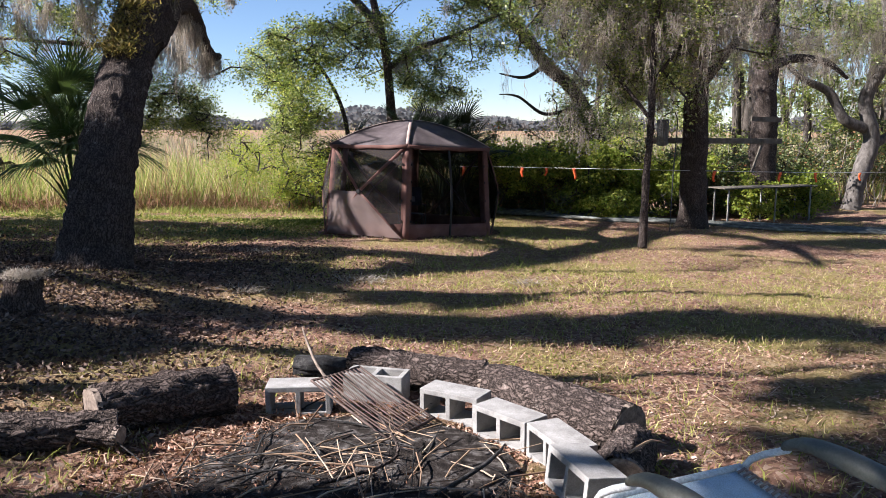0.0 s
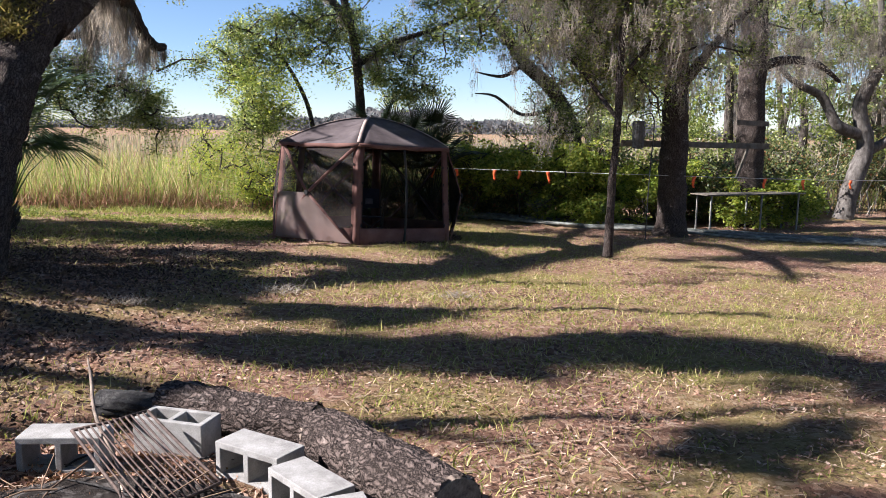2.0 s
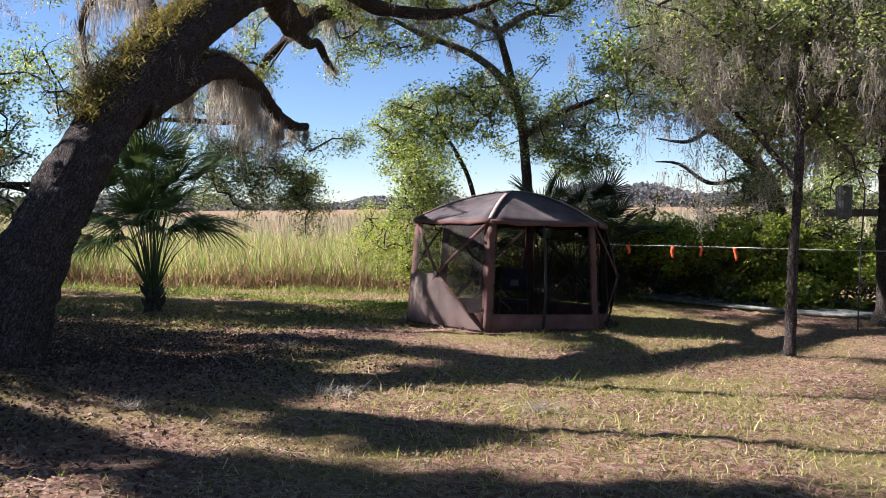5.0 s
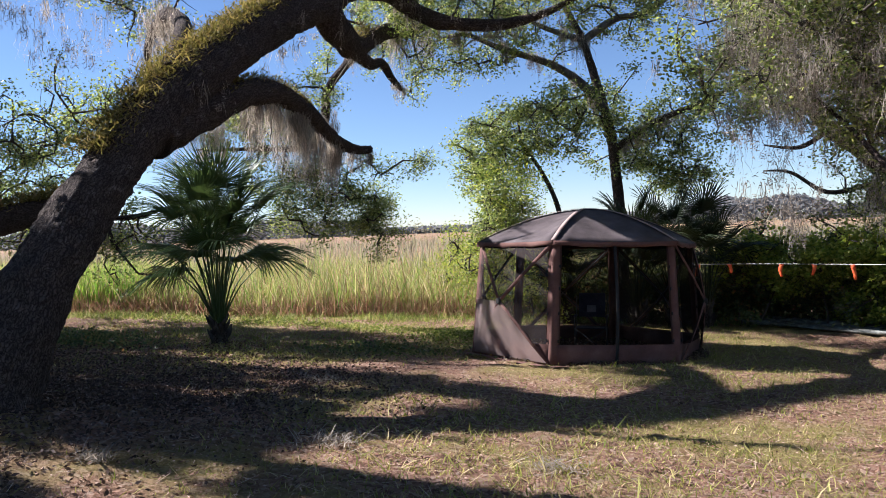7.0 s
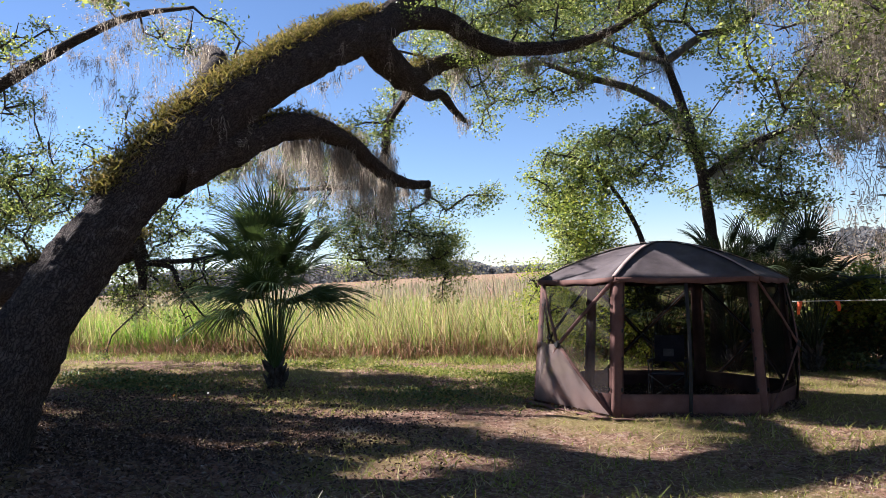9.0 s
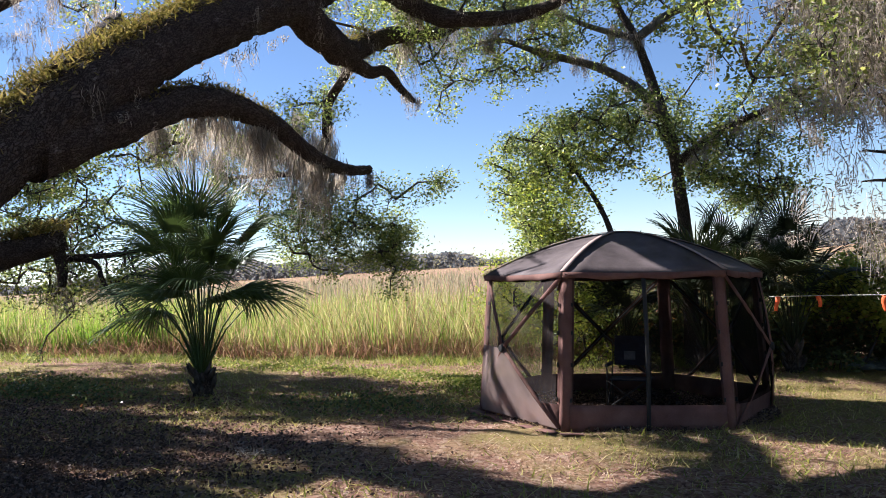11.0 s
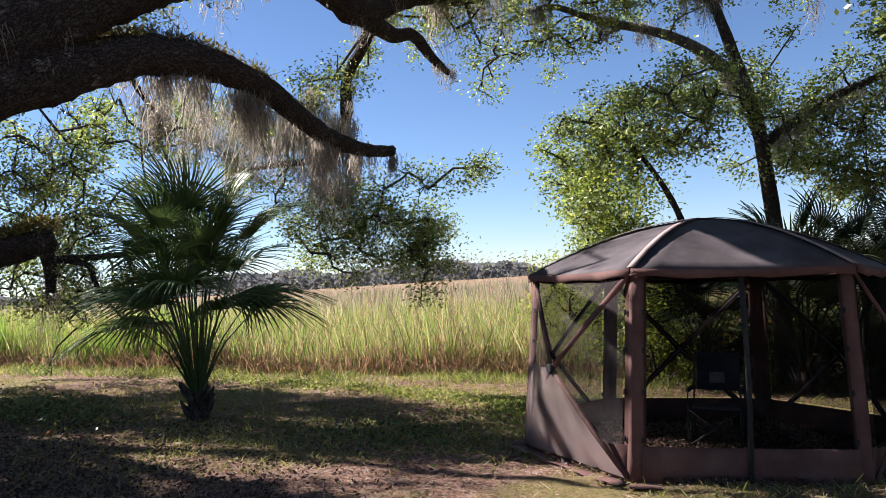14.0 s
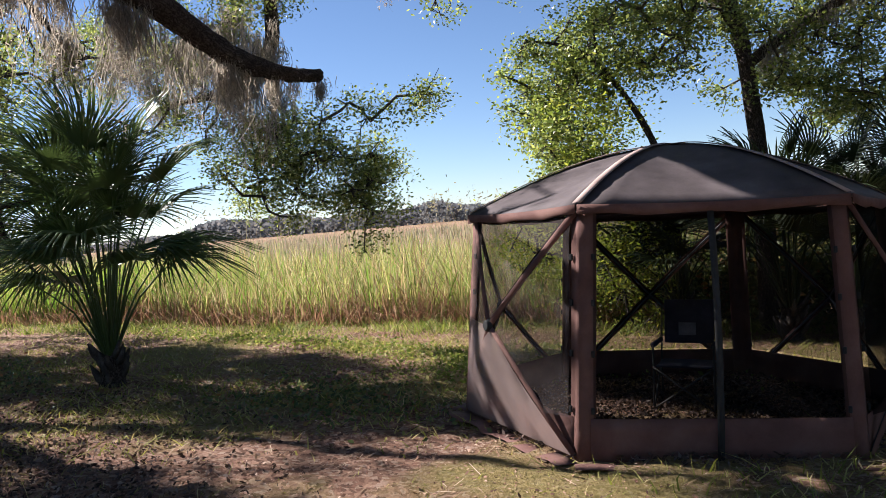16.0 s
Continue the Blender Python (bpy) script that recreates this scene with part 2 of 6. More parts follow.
M_REED_DEAD = leafy("dead_reed", [(0.0, (0.18, 0.09, 0.06)), (0.5, (0.36, 0.21, 0.14)), (1.0, (0.55, 0.4, 0.28))], 0.35, 0.8, 0.1, (1.1, 1.05, 0.9))
M_REED_FAR = leafy("far_marsh_reed", [(0.0, (0.25, 0.22, 0.15)), (0.5, (0.34, 0.305, 0.21)), (1.0, (0.31, 0.32, 0.16))], 0.35, 0.8, 0.1, (1.1, 1.05, 0.95))
M_GRASS = leafy("lawn_grass", [(0.0, (0.114, 0.146, 0.0288)), (0.45, (0.239, 0.254, 0.0576)), (0.8, (0.395, 0.361, 0.134)), (1.0, (0.541, 0.439, 0.259))], 0.35, 0.7, 0.1)
M_MULCH = leafy("dark_mulch", [(0.0, (0.03, 0.021, 0.017)), (0.6, (0.1, 0.068, 0.055)), (0.9, (0.18, 0.125, 0.1)), (1.0, (0.3, 0.235, 0.195))], 0.1, 0.85, 0.15)
M_EDGE = leafy("edge_weed", [(0.0, (0.09, 0.13, 0.03)), (0.5, (0.2, 0.25, 0.06)), (0.85, (0.34, 0.34, 0.12)), (1.0, (0.48, 0.42, 0.25))], 0.4, 0.65, 0.15)
M_LITTER = leafy("fallen_leaf", [(0.0, (0.0716, 0.0402, 0.0289)), (0.4, (0.224, 0.118, 0.0784)), (0.8, (0.376, 0.235, 0.165)), (1.0, (0.501, 0.369, 0.289))], 0.15, 0.8, 0.2)
M_STRAW = leafy("straw_and_twig", [(0.0, (0.129, 0.0821, 0.0546)), (0.6, (0.35, 0.242, 0.16)), (1.0, (0.57, 0.449, 0.336))], 0.1, 0.8, 0.15)
M_BRUSH = leafy("bare_brush", [(0.0, (0.1, 0.085, 0.07)), (0.6, (0.22, 0.19, 0.16)), (1.0, (0.4, 0.37, 0.32))], 0.1, 0.9, 0.05)
# Narrow grey tones: distance haze is put into the treeline's colour.
M_HAZED_WOOD = leafy("far_treeline", [(0.0, (0.14, 0.148, 0.155)), (0.6, (0.16, 0.162, 0.162)), (1.0, (0.19, 0.178, 0.168))], 0.5, 1.0, 0.0, (1.0, 1.0, 1.0))
M_WEATHERED = surface("weathered_board", (0.06, 0.05, 0.04), (0.11, 0.095, 0.075), (0.17, 0.15, 0.125), 6, 90, 0.9, 0.5, 0.005, (0.2, 1, 1))
M_WHITE = surface("white_paint", (0.6, 0.6, 0.58), (0.72, 0.72, 0.7), (0.8, 0.8, 0.79), 8, 90, 0.5, 0.1, 0.002)
M_TABLE = surface("grey_painted_leg", (0.15, 0.15, 0.14), (0.22, 0.22, 0.2), (0.3, 0.3, 0.28), 8, 90, 0.7, 0.1, 0.002)
M_FLAG = surface("orange_flag_tape", (0.75, 0.1, 0.03), (0.85, 0.14, 0.04), (0.9, 0.2, 0.06), 12, 90, 0.6, 0.1, 0.002)
M_LINE = surface("white_line", (0.5, 0.48, 0.46), (0.6, 0.58, 0.55), (0.7, 0.68, 0.66), 12, 90, 0.8, 0.1, 0.001)
M_PIPE = surface("grey_green_hose", (0.05, 0.055, 0.05), (0.1, 0.105, 0.095), (0.28, 0.3, 0.275), 5, 60, 0.55, 0.2, 0.003)
M_ARM = surface("olive_grey_plastic", (0.075, 0.075, 0.06), (0.1, 0.1, 0.08), (0.13, 0.13, 0.105), 6, 90, 0.45, 0.1, 0.001, spec=0.4)
M_SLING = surface("pale_blue_sling", (0.5, 0.58, 0.62), (0.6, 0.68, 0.72), (0.7, 0.76, 0.8), 5, 220, 0.8, 0.3, 0.001)
M_NAVY = surface("navy_canvas", (0.02, 0.02, 0.035), (0.03, 0.03, 0.05), (0.05, 0.05, 0.075), 8, 220, 0.8, 0.2, 0.001)
M_GREY_PRINT = surface("pale_print", (0.12, 0.12, 0.14), (0.17, 0.17, 0.19), (0.22, 0.22, 0.24), 8, 220, 0.8, 0.1, 0.001)

# ---- mesh helpers ----
rng = np.random.default_rng(7)


def raw_mesh(name, verts, faces, material, smooth=False, grain=None):
    """A mesh from arrays: faces all of one size."""
    verts, faces = np.asarray(verts, np.float32), np.asarray(faces, np.int32)
    me = bpy.data.meshes.new(name)
    n, k = faces.shape
    me.vertices.add(len(verts))
    me.vertices.foreach_set("co", verts.ravel())
    me.loops.add(n * k)
    me.loops.foreach_set("vertex_index", faces.ravel())
    me.polygons.add(n)
    me.polygons.foreach_set("loop_start", np.arange(0, n * k, k, dtype=np.int32))
    me.polygons.foreach_set("loop_total", np.full(n, k, np.int32))
    if smooth:
        me.polygons.foreach_set("use_smooth", np.ones(n, bool))
    me.materials.append(material)
    me.update(calc_edges=True)
    me.validate()
    if grain is not None and len(grain) == len(verts):
        me.attributes.new("grain_co", "FLOAT_VECTOR", "POINT").data.foreach_set("vector", np.asarray(grain, np.float32).ravel())
    return me


def join_arrays(chunks):
    vs, fs, at = [], [], 0
    for v, f in chunks:
        vs.append(np.asarray(v))
        fs.append(np.asarray(f) + at)
        at += len(v)
    return np.concatenate(vs), np.concatenate(fs)


def put(name, mesh, parent=None, label=""):
    ob = new(name, mesh)
    if parent:
        ob.parent = parent
    if label:
        ob["label"] = label
    return ob


def part(name, bm, material, parent=None, label="", smooth=False):
    me = bpy.data.meshes.new(name)
    bm.normal_update()
    bm.to_mesh(me)
    bm.free()
    if smooth:
        for pl in me.polygons:
            pl.use_smooth = True
    me.materials.append(material)
    return put(name, me, parent, label)


def thing(name, m, label, category, group="", kind=""):
    ob = new(name)
    ob.empty_display_size = 0.1
    ob.matrix_world = m
    return tagged(ob, label, category, group, kind)


def box(size, at=(0, 0, 0), bevel=0.004, turn=None):
    bm = bmesh.new()
    bmesh.ops.create_cube(bm, size=1)
    bmesh.ops.scale(bm, vec=size, verts=bm.verts)
    if bevel:
        bmesh.ops.bevel(bm, geom=bm.edges[:], offset=bevel, segments=2, profile=0.5, affect="EDGES")
    if turn:
        bmesh.ops.rotate(bm, cent=(0, 0, 0), matrix=turn, verts=bm.verts)
    bmesh.ops.translate(bm, vec=at, verts=bm.verts)
    return bm


def resample(points, step):
    pts = [Vector(p) for p in points]
    out = [pts[0]]
    n = len(pts)
    for i in range(n - 1):
        p0, p1, p2, p3 = pts[max(i - 1, 0)], pts[i], pts[i + 1], pts[min(i + 2, n - 1)]
        k = max(1, int((p2 - p1).length / step))
        for j in range(1, k + 1):
            u = j / k
            out.append(0.5 * ((2 * p1) + (p2 - p0) * u + (2 * p0 - 5 * p1 + 4 * p2 - p3) * u * u + (3 * p1 - p0 - 3 * p2 + p3) * u ** 3))
    return out


GRAIN = [None]


def tube_arrays(points, radii, sides=12, rough=0.0, step=None, seed=0, ridges=0, cap=True):
    """A tapered, uneven round limb along a line; radii at the given points."""
    src = [Vector(p) for p in points]
    if step:
        line = resample(src, step)
    else:
        line = src
    acc = [0.0]
    for a, b in zip(src, src[1:]):
        acc.append(acc[-1] + (b - a).length)
    d, lens = 0.0, [0.0]
    for a, b in zip(line, line[1:]):
        d += (b - a).length
        lens.append(d)
    lens = np.array(lens) * (acc[-1] / max(lens[-1], 1e-6))
    rad = np.interp(lens, acc, radii)
    verts, grain, n = [], [], len(line)
    side = None
    for i, p in enumerate(line):
        tan = (line[min(i + 1, n - 1)] - line[max(i - 1, 0)]).normalized()
        if side is None:
            side = tan.orthogonal().normalized()
        side = (side - tan * side.dot(tan)).normalized()
        other = tan.cross(side)
        for j in range(sides):
            a = 2 * math.pi * j / sides
            r = rad[i]
            if rough:
                dirv = side * math.cos(a) + other * math.sin(a)
                q = p + dirv * r
                r *= 1 + rough * (noise.noise(q * 2.2 + Vector((seed, 0, 0))) + 0.5 * noise.noise(q * 7.0 + Vector((0, seed, 0))))
                if ridges:
                    w = noise.noise(Vector((math.cos(a) * 5.0, math.sin(a) * 5.0, lens[i] * 2.6 + seed)) * ridges)
                    w2 = noise.noise(Vector((math.cos(a) * 9.0, math.sin(a) * 9.0, lens[i] * 7.0 + seed)) * ridges)
                    r += (0.012 + 0.045 * rad[i]) * (abs(w) * 2 - 0.5 + 0.7 * abs(w2))
            verts.append(p + (side * math.cos(a) + other * math.sin(a)) * r)
            grain.append((math.cos(a) * rad[i] + seed, math.sin(a) * rad[i], lens[i] * 0.3))
    faces = []
    for i in range(n - 1):
        for j in range(sides):
            k = (j + 1) % sides
            faces.append((i * sides + j, i * sides + k, (i + 1) * sides + k, (i + 1) * sides + j))
    if cap:
        for base in (0, (n - 1) * sides):
            c = sum((Vector(v) for v in verts[base:base + sides]), Vector()) / sides
            verts.append(c)
            grain.append((seed, 0, lens[i] * 0.3))
            ci = len(verts) - 1
            for j in range(0, sides, 2):
                tri = (base + j, base + (j + 1) % sides, base + (j + 2) % sides, ci)
                faces.append(tri if base else tri[::-1])
    GRAIN[0] = grain
    return np.array([tuple(v) for v in verts]), np.array(faces)


def tube(name, points, radii, material, parent=None, label="", **kw):
    v, f = tube_arrays(points, radii, **kw)
    return put(name, raw_mesh(name, v, f, material, True, GRAIN[0]), parent, label)


def leaf_quads(centres, length, width, up_bias=0.0):
    """Pointed leaves at the centres, each turned at random."""
    c = np.asarray(centres, np.float64)
    n = len(c)
    a = rng.normal(size=(n, 3))
    a[:, 2] *= 0.6
    a /= np.linalg.norm(a, axis=1)[:, None]
    b = rng.normal(size=(n, 3))
    b[:, 2] += up_bias
    nrm = np.cross(a, b)
    nrm /= np.linalg.norm(nrm, axis=1)[:, None] + 1e-9
    b = np.cross(nrm, a)
    s = rng.uniform(0.7, 1.3, (n, 1))
    L, W = length * s * 0.5, width * s * 0.5
    v = np.stack([c - a * L, c + b * W - a * L * 0.1, c + a * L, c - b * W - a * L * 0.1], 1).reshape(-1, 3)
    return v, np.arange(4 * n).reshape(-1, 4)


def clump_centres(clumps, per, spread=0.22):
    """Leaf places: twig tufts inside rounded clumps, with gaps between."""
    out = []
    for (x, y, z, r), k in zip(clumps, per):
        tufts = max(3, int(k / 36))
        d = rng.normal(size=(tufts, 3))
        d /= np.linalg.norm(d, axis=1)[:, None]
        rr = r * rng.uniform(0.15, 1.0, (tufts, 1)) ** 0.6
        t = np.array((x, y, z)) + d * rr * np.array((1, 1, 0.75))
        cnt = rng.integers(20, 84, tufts)
        cc = np.repeat(t, cnt, 0)
        out.append(cc + np.clip(rng.normal(size=cc.shape), -1.5, 1.5) * spread * rng.uniform(0.5, 1.15, (len(cc), 1)) * np.array((1, 1, 0.7)))
    return np.concatenate(out)


def strands(tops, lengths, width, curl=0.12, parts=4):
    """Hanging ribbons that taper and wander."""
    tops, lengths = np.asarray(tops), np.asarray(lengths)
    n = len(tops)
    ang = rng.uniform(0, math.pi, n)
    side = np.stack([np.cos(ang), np.sin(ang), np.zeros(n)], 1)
    rows, drift = [], np.zeros((n, 3))
    for k in range(parts + 1):
        u = k / parts
        w = width * (0.5 + 0.9 * math.sin(math.pi * min(1, u + 0.15))) * (1 - 0.85 * u) * rng.uniform(0.6, 1.4, (n, 1))
        p = tops + drift - np.array((0, 0, 1)) * (lengths * u)[:, None]
        rows += [p - side * w, p + side * w]
        drift = drift + rng.normal(size=(n, 3)) * np.array((1, 1, 0)) * curl * lengths[:, None] / parts
    v = np.stack(rows, 1)
    m = 2 * (parts + 1)
    f = np.array([(2 * k, 2 * k + 1, 2 * k + 3, 2 * k + 2) for k in range(parts)])
    faces = (np.arange(n)[:, None, None] * m + f[None]).reshape(-1, 4)
    return v.reshape(-1, 3), faces


def blades(feet, heights, width, lean=0.15, parts=2, bend=0.2):
    """Upright tapering blades that lean and bend."""
    feet, heights = np.asarray(feet), np.asarray(heights)
    n = len(feet)
    ang = rng.uniform(0, 2 * math.pi, n)
    side = np.stack([np.cos(ang), np.sin(ang), np.zeros(n)], 1)
    tilt = rng.normal(size=(n, 3)) * np.array((1, 1, 0)) * lean
    bow = rng.normal(size=(n, 3)) * np.array((1, 1, 0)) * bend
    rows = []
    for k in range(parts + 1):
        u = k / parts
        w = width * (1 - 0.92 * u ** 1.5) * rng.uniform(0.7, 1.3, (n, 1))
        p = feet + heights[:, None] * (np.array((0, 0, 1.0)) * u + tilt * u + bow * u * u - np.array((0, 0, 1.0)) * (np.abs(bow).sum(1)[:, None] * 0.4 * u * u))
        rows += [p - side * w, p + side * w]
    v = np.stack(rows, 1)
    m = 2 * (parts + 1)
    f = np.array([(2 * k, 2 * k + 1, 2 * k + 3, 2 * k + 2) for k in range(parts)])
    return v.reshape(-1, 3), (np.arange(n)[:, None, None] * m + f[None]).reshape(-1, 4)


def twigs_to(clumps, anchors, r0=0.035):
    """Branching twigs: each clump hangs from the nearest limb or earlier clump."""
    chunks = []
    anc = np.array([tuple(a) for a in anchors])
    left = [np.array(c) for c in clumps]
    pts = np.array([c[:3] for c in left])
    dist = np.array([((anc - p) ** 2).sum(1).min() for p in pts])
    near = np.array([anc[((anc - p) ** 2).sum(1).argmin()] for p in pts])
    todo = np.ones(len(pts), bool)
    for _ in range(len(pts)):
        k = int(np.where(todo, dist, 1e9).argmin())
        todo[k] = False
        e, a, r = pts[k], near[k], left[k][3]
        closer = ((pts - e) ** 2).sum(1)
        better = closer < dist
        dist, near = np.where(better, closer, dist), np.where(better[:, None], e, near)
        mid = (a + e) / 2 + rng.normal(size=3) * 0.13 * np.linalg.norm(e - a)
        chunks.append(tube_arrays([a, mid, e], [r0 * 0.75, r0 * 0.6, r0 * 0.35], sides=5, step=0.4, cap=False))
        for _k in range(int(2 + r * 3)):
            d = rng.normal(size=3)
            d *= r * 0.9 / np.linalg.norm(d)
            s0 = mid * 0.3 + e * 0.7
            chunks.append(tube_arrays([s0, e + d * 0.4 + rng.normal(size=3) * 0.08, e + d], [r0 * 0.4, r0 * 0.25, r0 * 0.1], sides=3, cap=False))
    return join_arrays(chunks)


def smooth_floor(v, low, k=0.25):
    return low + k * np.log1p(np.exp(np.clip((v - low) / k, -40, 40)))


def ground_z(x, y):
    """Height of the ground: a yard that falls gently to the marsh, a root mound, small unevenness."""
    x, y = np.asarray(x, float), np.asarray(y, float)
    xs, ys = np.clip(x, -20, 24), np.clip(y, -12, 40)
    z = EYE - 1.497 - 0.0525 * ys - 0.0217 * xs
    z = smooth_floor(z, -1.45)
    z = z + 0.30 * np.exp(-(((x + 4.6) / 1.9) ** 2 + ((y - 8.5) / 1.7) ** 2)) + 0.05 * np.exp(-(((x + 4.2) / 1.6) ** 2 + ((y - 6.2) / 1.8) ** 2))
    near = np.exp(-((x / 30) ** 2 + ((y - 10) / 30) ** 2))
    z = z + near * (0.035 * np.sin(x * 0.9 + 1.3 * np.sin(y * 0.5)) * np.sin(y * 0.8 + 0.7) + 0.012 * np.sin(x * 3.1 + y * 1.7) * np.sin(y * 2.9 - x))
    return z


def on_ground(x, y, lift=0.0):
    return Vector((x, y, float(ground_z(x, y)) + lift))


def marsh_edge(x):
    return np.where(x < 0.0, 23.6 + 0.34 * (x + 5.0), 25.3 + 0.1 * x)


# ---- ground ----
def axis(lo, hi, fine_lo, fine_hi, step):
    mid = np.arange(fine_lo, fine_hi + step / 2, step)
    grow = [step]
    while sum(grow) < 2600:
        grow.append(grow[-1] * 1.28)
    steps = np.cumsum(grow)
    return np.concatenate([(fine_lo - steps)[::-1], mid, fine_hi + steps])


gx, gy = axis(-2500, 2500, -14, 14, 0.16), axis(-2500, 2500, -4, 28, 0.16)
GX, GY = np.meshgrid(gx, gy)
GZ = ground_z(GX, GY) + 0.015 * np.where((np.abs(GX) < 16) & (np.abs(GY - 12) < 18), rng.normal(size=GX.shape), 0)
gv = np.stack([GX, GY, GZ], -1).reshape(-1, 3)
nx, ny = len(gx), len(gy)
ii, jj = np.meshgrid(np.arange(nx - 1), np.arange(ny - 1))
k0 = (jj * nx + ii).ravel()
tagged(put("ground", raw_mesh("ground", gv, np.stack([k0, k0 + 1, k0 + nx + 1, k0 + nx], 1), M_GROUND, True)),
       "uneven yard ground of dry leaf litter, sand and thin grass", "ground", kind="structure")


def stuff(name, arrays, material, label, category):
    return tagged(put(name, raw_mesh(name, *arrays, material)), label, category, kind="stuff")


def grass_mask(x, y):
    return np.sin(x * 0.55 + 1.1 * np.sin(y * 0.4) + 0.6) + 0.9 * np.sin(y * 0.75 + 0.8 * np.sin(x * 0.5)) + 0.7 * rng.normal(size=x.shape)


def scatter(n, x0, x1, y0, y1, near=(1.0, 5.0), fall=9.0):
    x, y = rng.uniform(x0, x1, n * 3), rng.uniform(y0, y1, n * 3)
    keep = rng.uniform(size=n * 3) < np.exp(-np.hypot(x - near[0], y - near[1]) / fall) + 0.12
    x, y = x[keep][:n], y[keep][:n]
    return x, y


def bare(x, y):
    """Share of the ground under dark mulch and bare of grass: oak litter round the leaning oak, painted shade inside
    the tent.
    """
    west = 1 / (1 + np.exp((x + 2.3 + 0.5 * np.sin(y * 0.9) + 0.09 * np.abs(y - 8)) / 0.45)) * np.exp(-(np.clip(y - 10.5, 0, 9) / 2.8) ** 2) * (y > 3)
    return np.maximum(west, (np.hypot(x + 0.75, y - 17.55) < 1.95) * 0.97)


def mulch():
    x, y = rng.uniform(-9.5, -0.8, 130000), rng.uniform(3.2, 15.5, 130000)
    # Dark litter inside the tent stands in for the shade under its roof.
    tx, ty = rng.uniform(-2.8, 1.3, 16000), rng.uniform(15.5, 19.6, 16000)
    x, y = np.concatenate([x, tx]), np.concatenate([y, ty])
    keep = rng.uniform(size=len(x)) < bare(x, y)
    x, y = x[keep], y[keep]
    c = np.stack([x, y, ground_z(x, y) + rng.uniform(0.0, 0.045, len(x))], 1)
    stuff("oak_mulch_and_tent_shade", leaf_quads(c, 0.05, 0.022, 1.2), M_MULCH, "dark rotting oak leaves and bark scraps; painted shade inside the tent", "leaves")


def lawn():
    x, y = scatter(170000, -12, 14, 0.5, 23)
    keep = (grass_mask(x, y) > -0.1) & (rng.uniform(size=len(x)) > bare(x, y)) & (np.hypot(x + 0.35, y - 3.9) > 1.15) & (y < marsh_edge(x) - 0.3)
    x, y = x[keep], y[keep]
    feet = np.stack([x, y, ground_z(x, y) - 0.005], 1)
    a = blades(feet, rng.uniform(0.03, 0.1, len(x)), 0.004, 0.5, 2, 0.5)
    stuff("lawn_grass", a, M_GRASS, "thin short yellow-green grass on the yard", "grass")
    x, y = scatter(46000, -24, 3, 8.5, 23, (-7.0, 14.5), 6.0)
    keep = (grass_mask(x * 1.7, y * 1.7) > -0.1) & (rng.uniform(size=len(x)) > bare(x, y)) & (y < marsh_edge(x) + 0.2)
    x, y = x[keep], y[keep]
    feet = np.stack([x, y, ground_z(x, y) - 0.005], 1)
    stuff("yard_weeds", blades(feet, rng.uniform(0.03, 0.16, len(x)), 0.007, 0.8, 2, 0.6), M_GRASS, "uneven weedy grass tufts towards the marsh", "grass")
    x, y = scatter(170000, -12, 14, 0.5, 22, (1.0, 5.0), 7.0)
    keep = (grass_mask(x, y) < 1.2) & (rng.uniform(size=len(x)) > 0.8 * bare(x, y)) & (y < marsh_edge(x) - 0.2)
    x, y = x[keep], y[keep]
    c = np.stack([x, y, ground_z(x, y) + rng.uniform(0.002, 0.02, len(x))], 1)
    n = len(c)
    ang = rng.uniform(0, 2 * math.pi, n)
    a = np.stack([np.cos(ang), np.sin(ang), rng.normal(size=n) * 0.35], 1)
    b = np.stack([-np.sin(ang), np.cos(ang), rng.normal(size=n) * 0.35], 1)
    s = rng.uniform(0.5, 1.3, (n, 1))
    v = np.stack([c - a * 0.016 * s, c + b * 0.0075 * s, c + a * 0.016 * s, c - b * 0.0075 * s], 1).reshape(-1, 3)
    stuff("fallen_leaves", (v, np.arange(4 * n).reshape(-1, 4)), M_LITTER, "brown fallen oak leaves lying on the yard", "leaves")
    x, y = scatter(6000, -10, 12, 0.5, 20)
    keep = y < marsh_edge(x) - 0.2
    x, y = x[keep], y[keep]
    c = np.stack([x, y, ground_z(x, y) + 0.012], 1)
    n = len(c)
    ang = rng.uniform(0, 2 * math.pi, n)
    L = rng.uniform(0.03, 0.14, (n, 1))
    a = np.stack([np.cos(ang), np.sin(ang), rng.normal(size=n) * 0.06], 1) * L
    b = np.stack([-np.sin(ang), np.cos(ang), np.zeros(n)], 1) * 0.003
    up = np.array((0, 0, 0.004))
    v = np.stack([c - a - b, c - a + b, c + a + b + up, c + a - b + up], 1).reshape(-1, 3)
    stuff("fallen_twigs", (v, np.arange(4 * n).reshape(-1, 4)), M_STRAW, "pale straw and small twigs on the ground", "twigs")


lawn()
mulch()


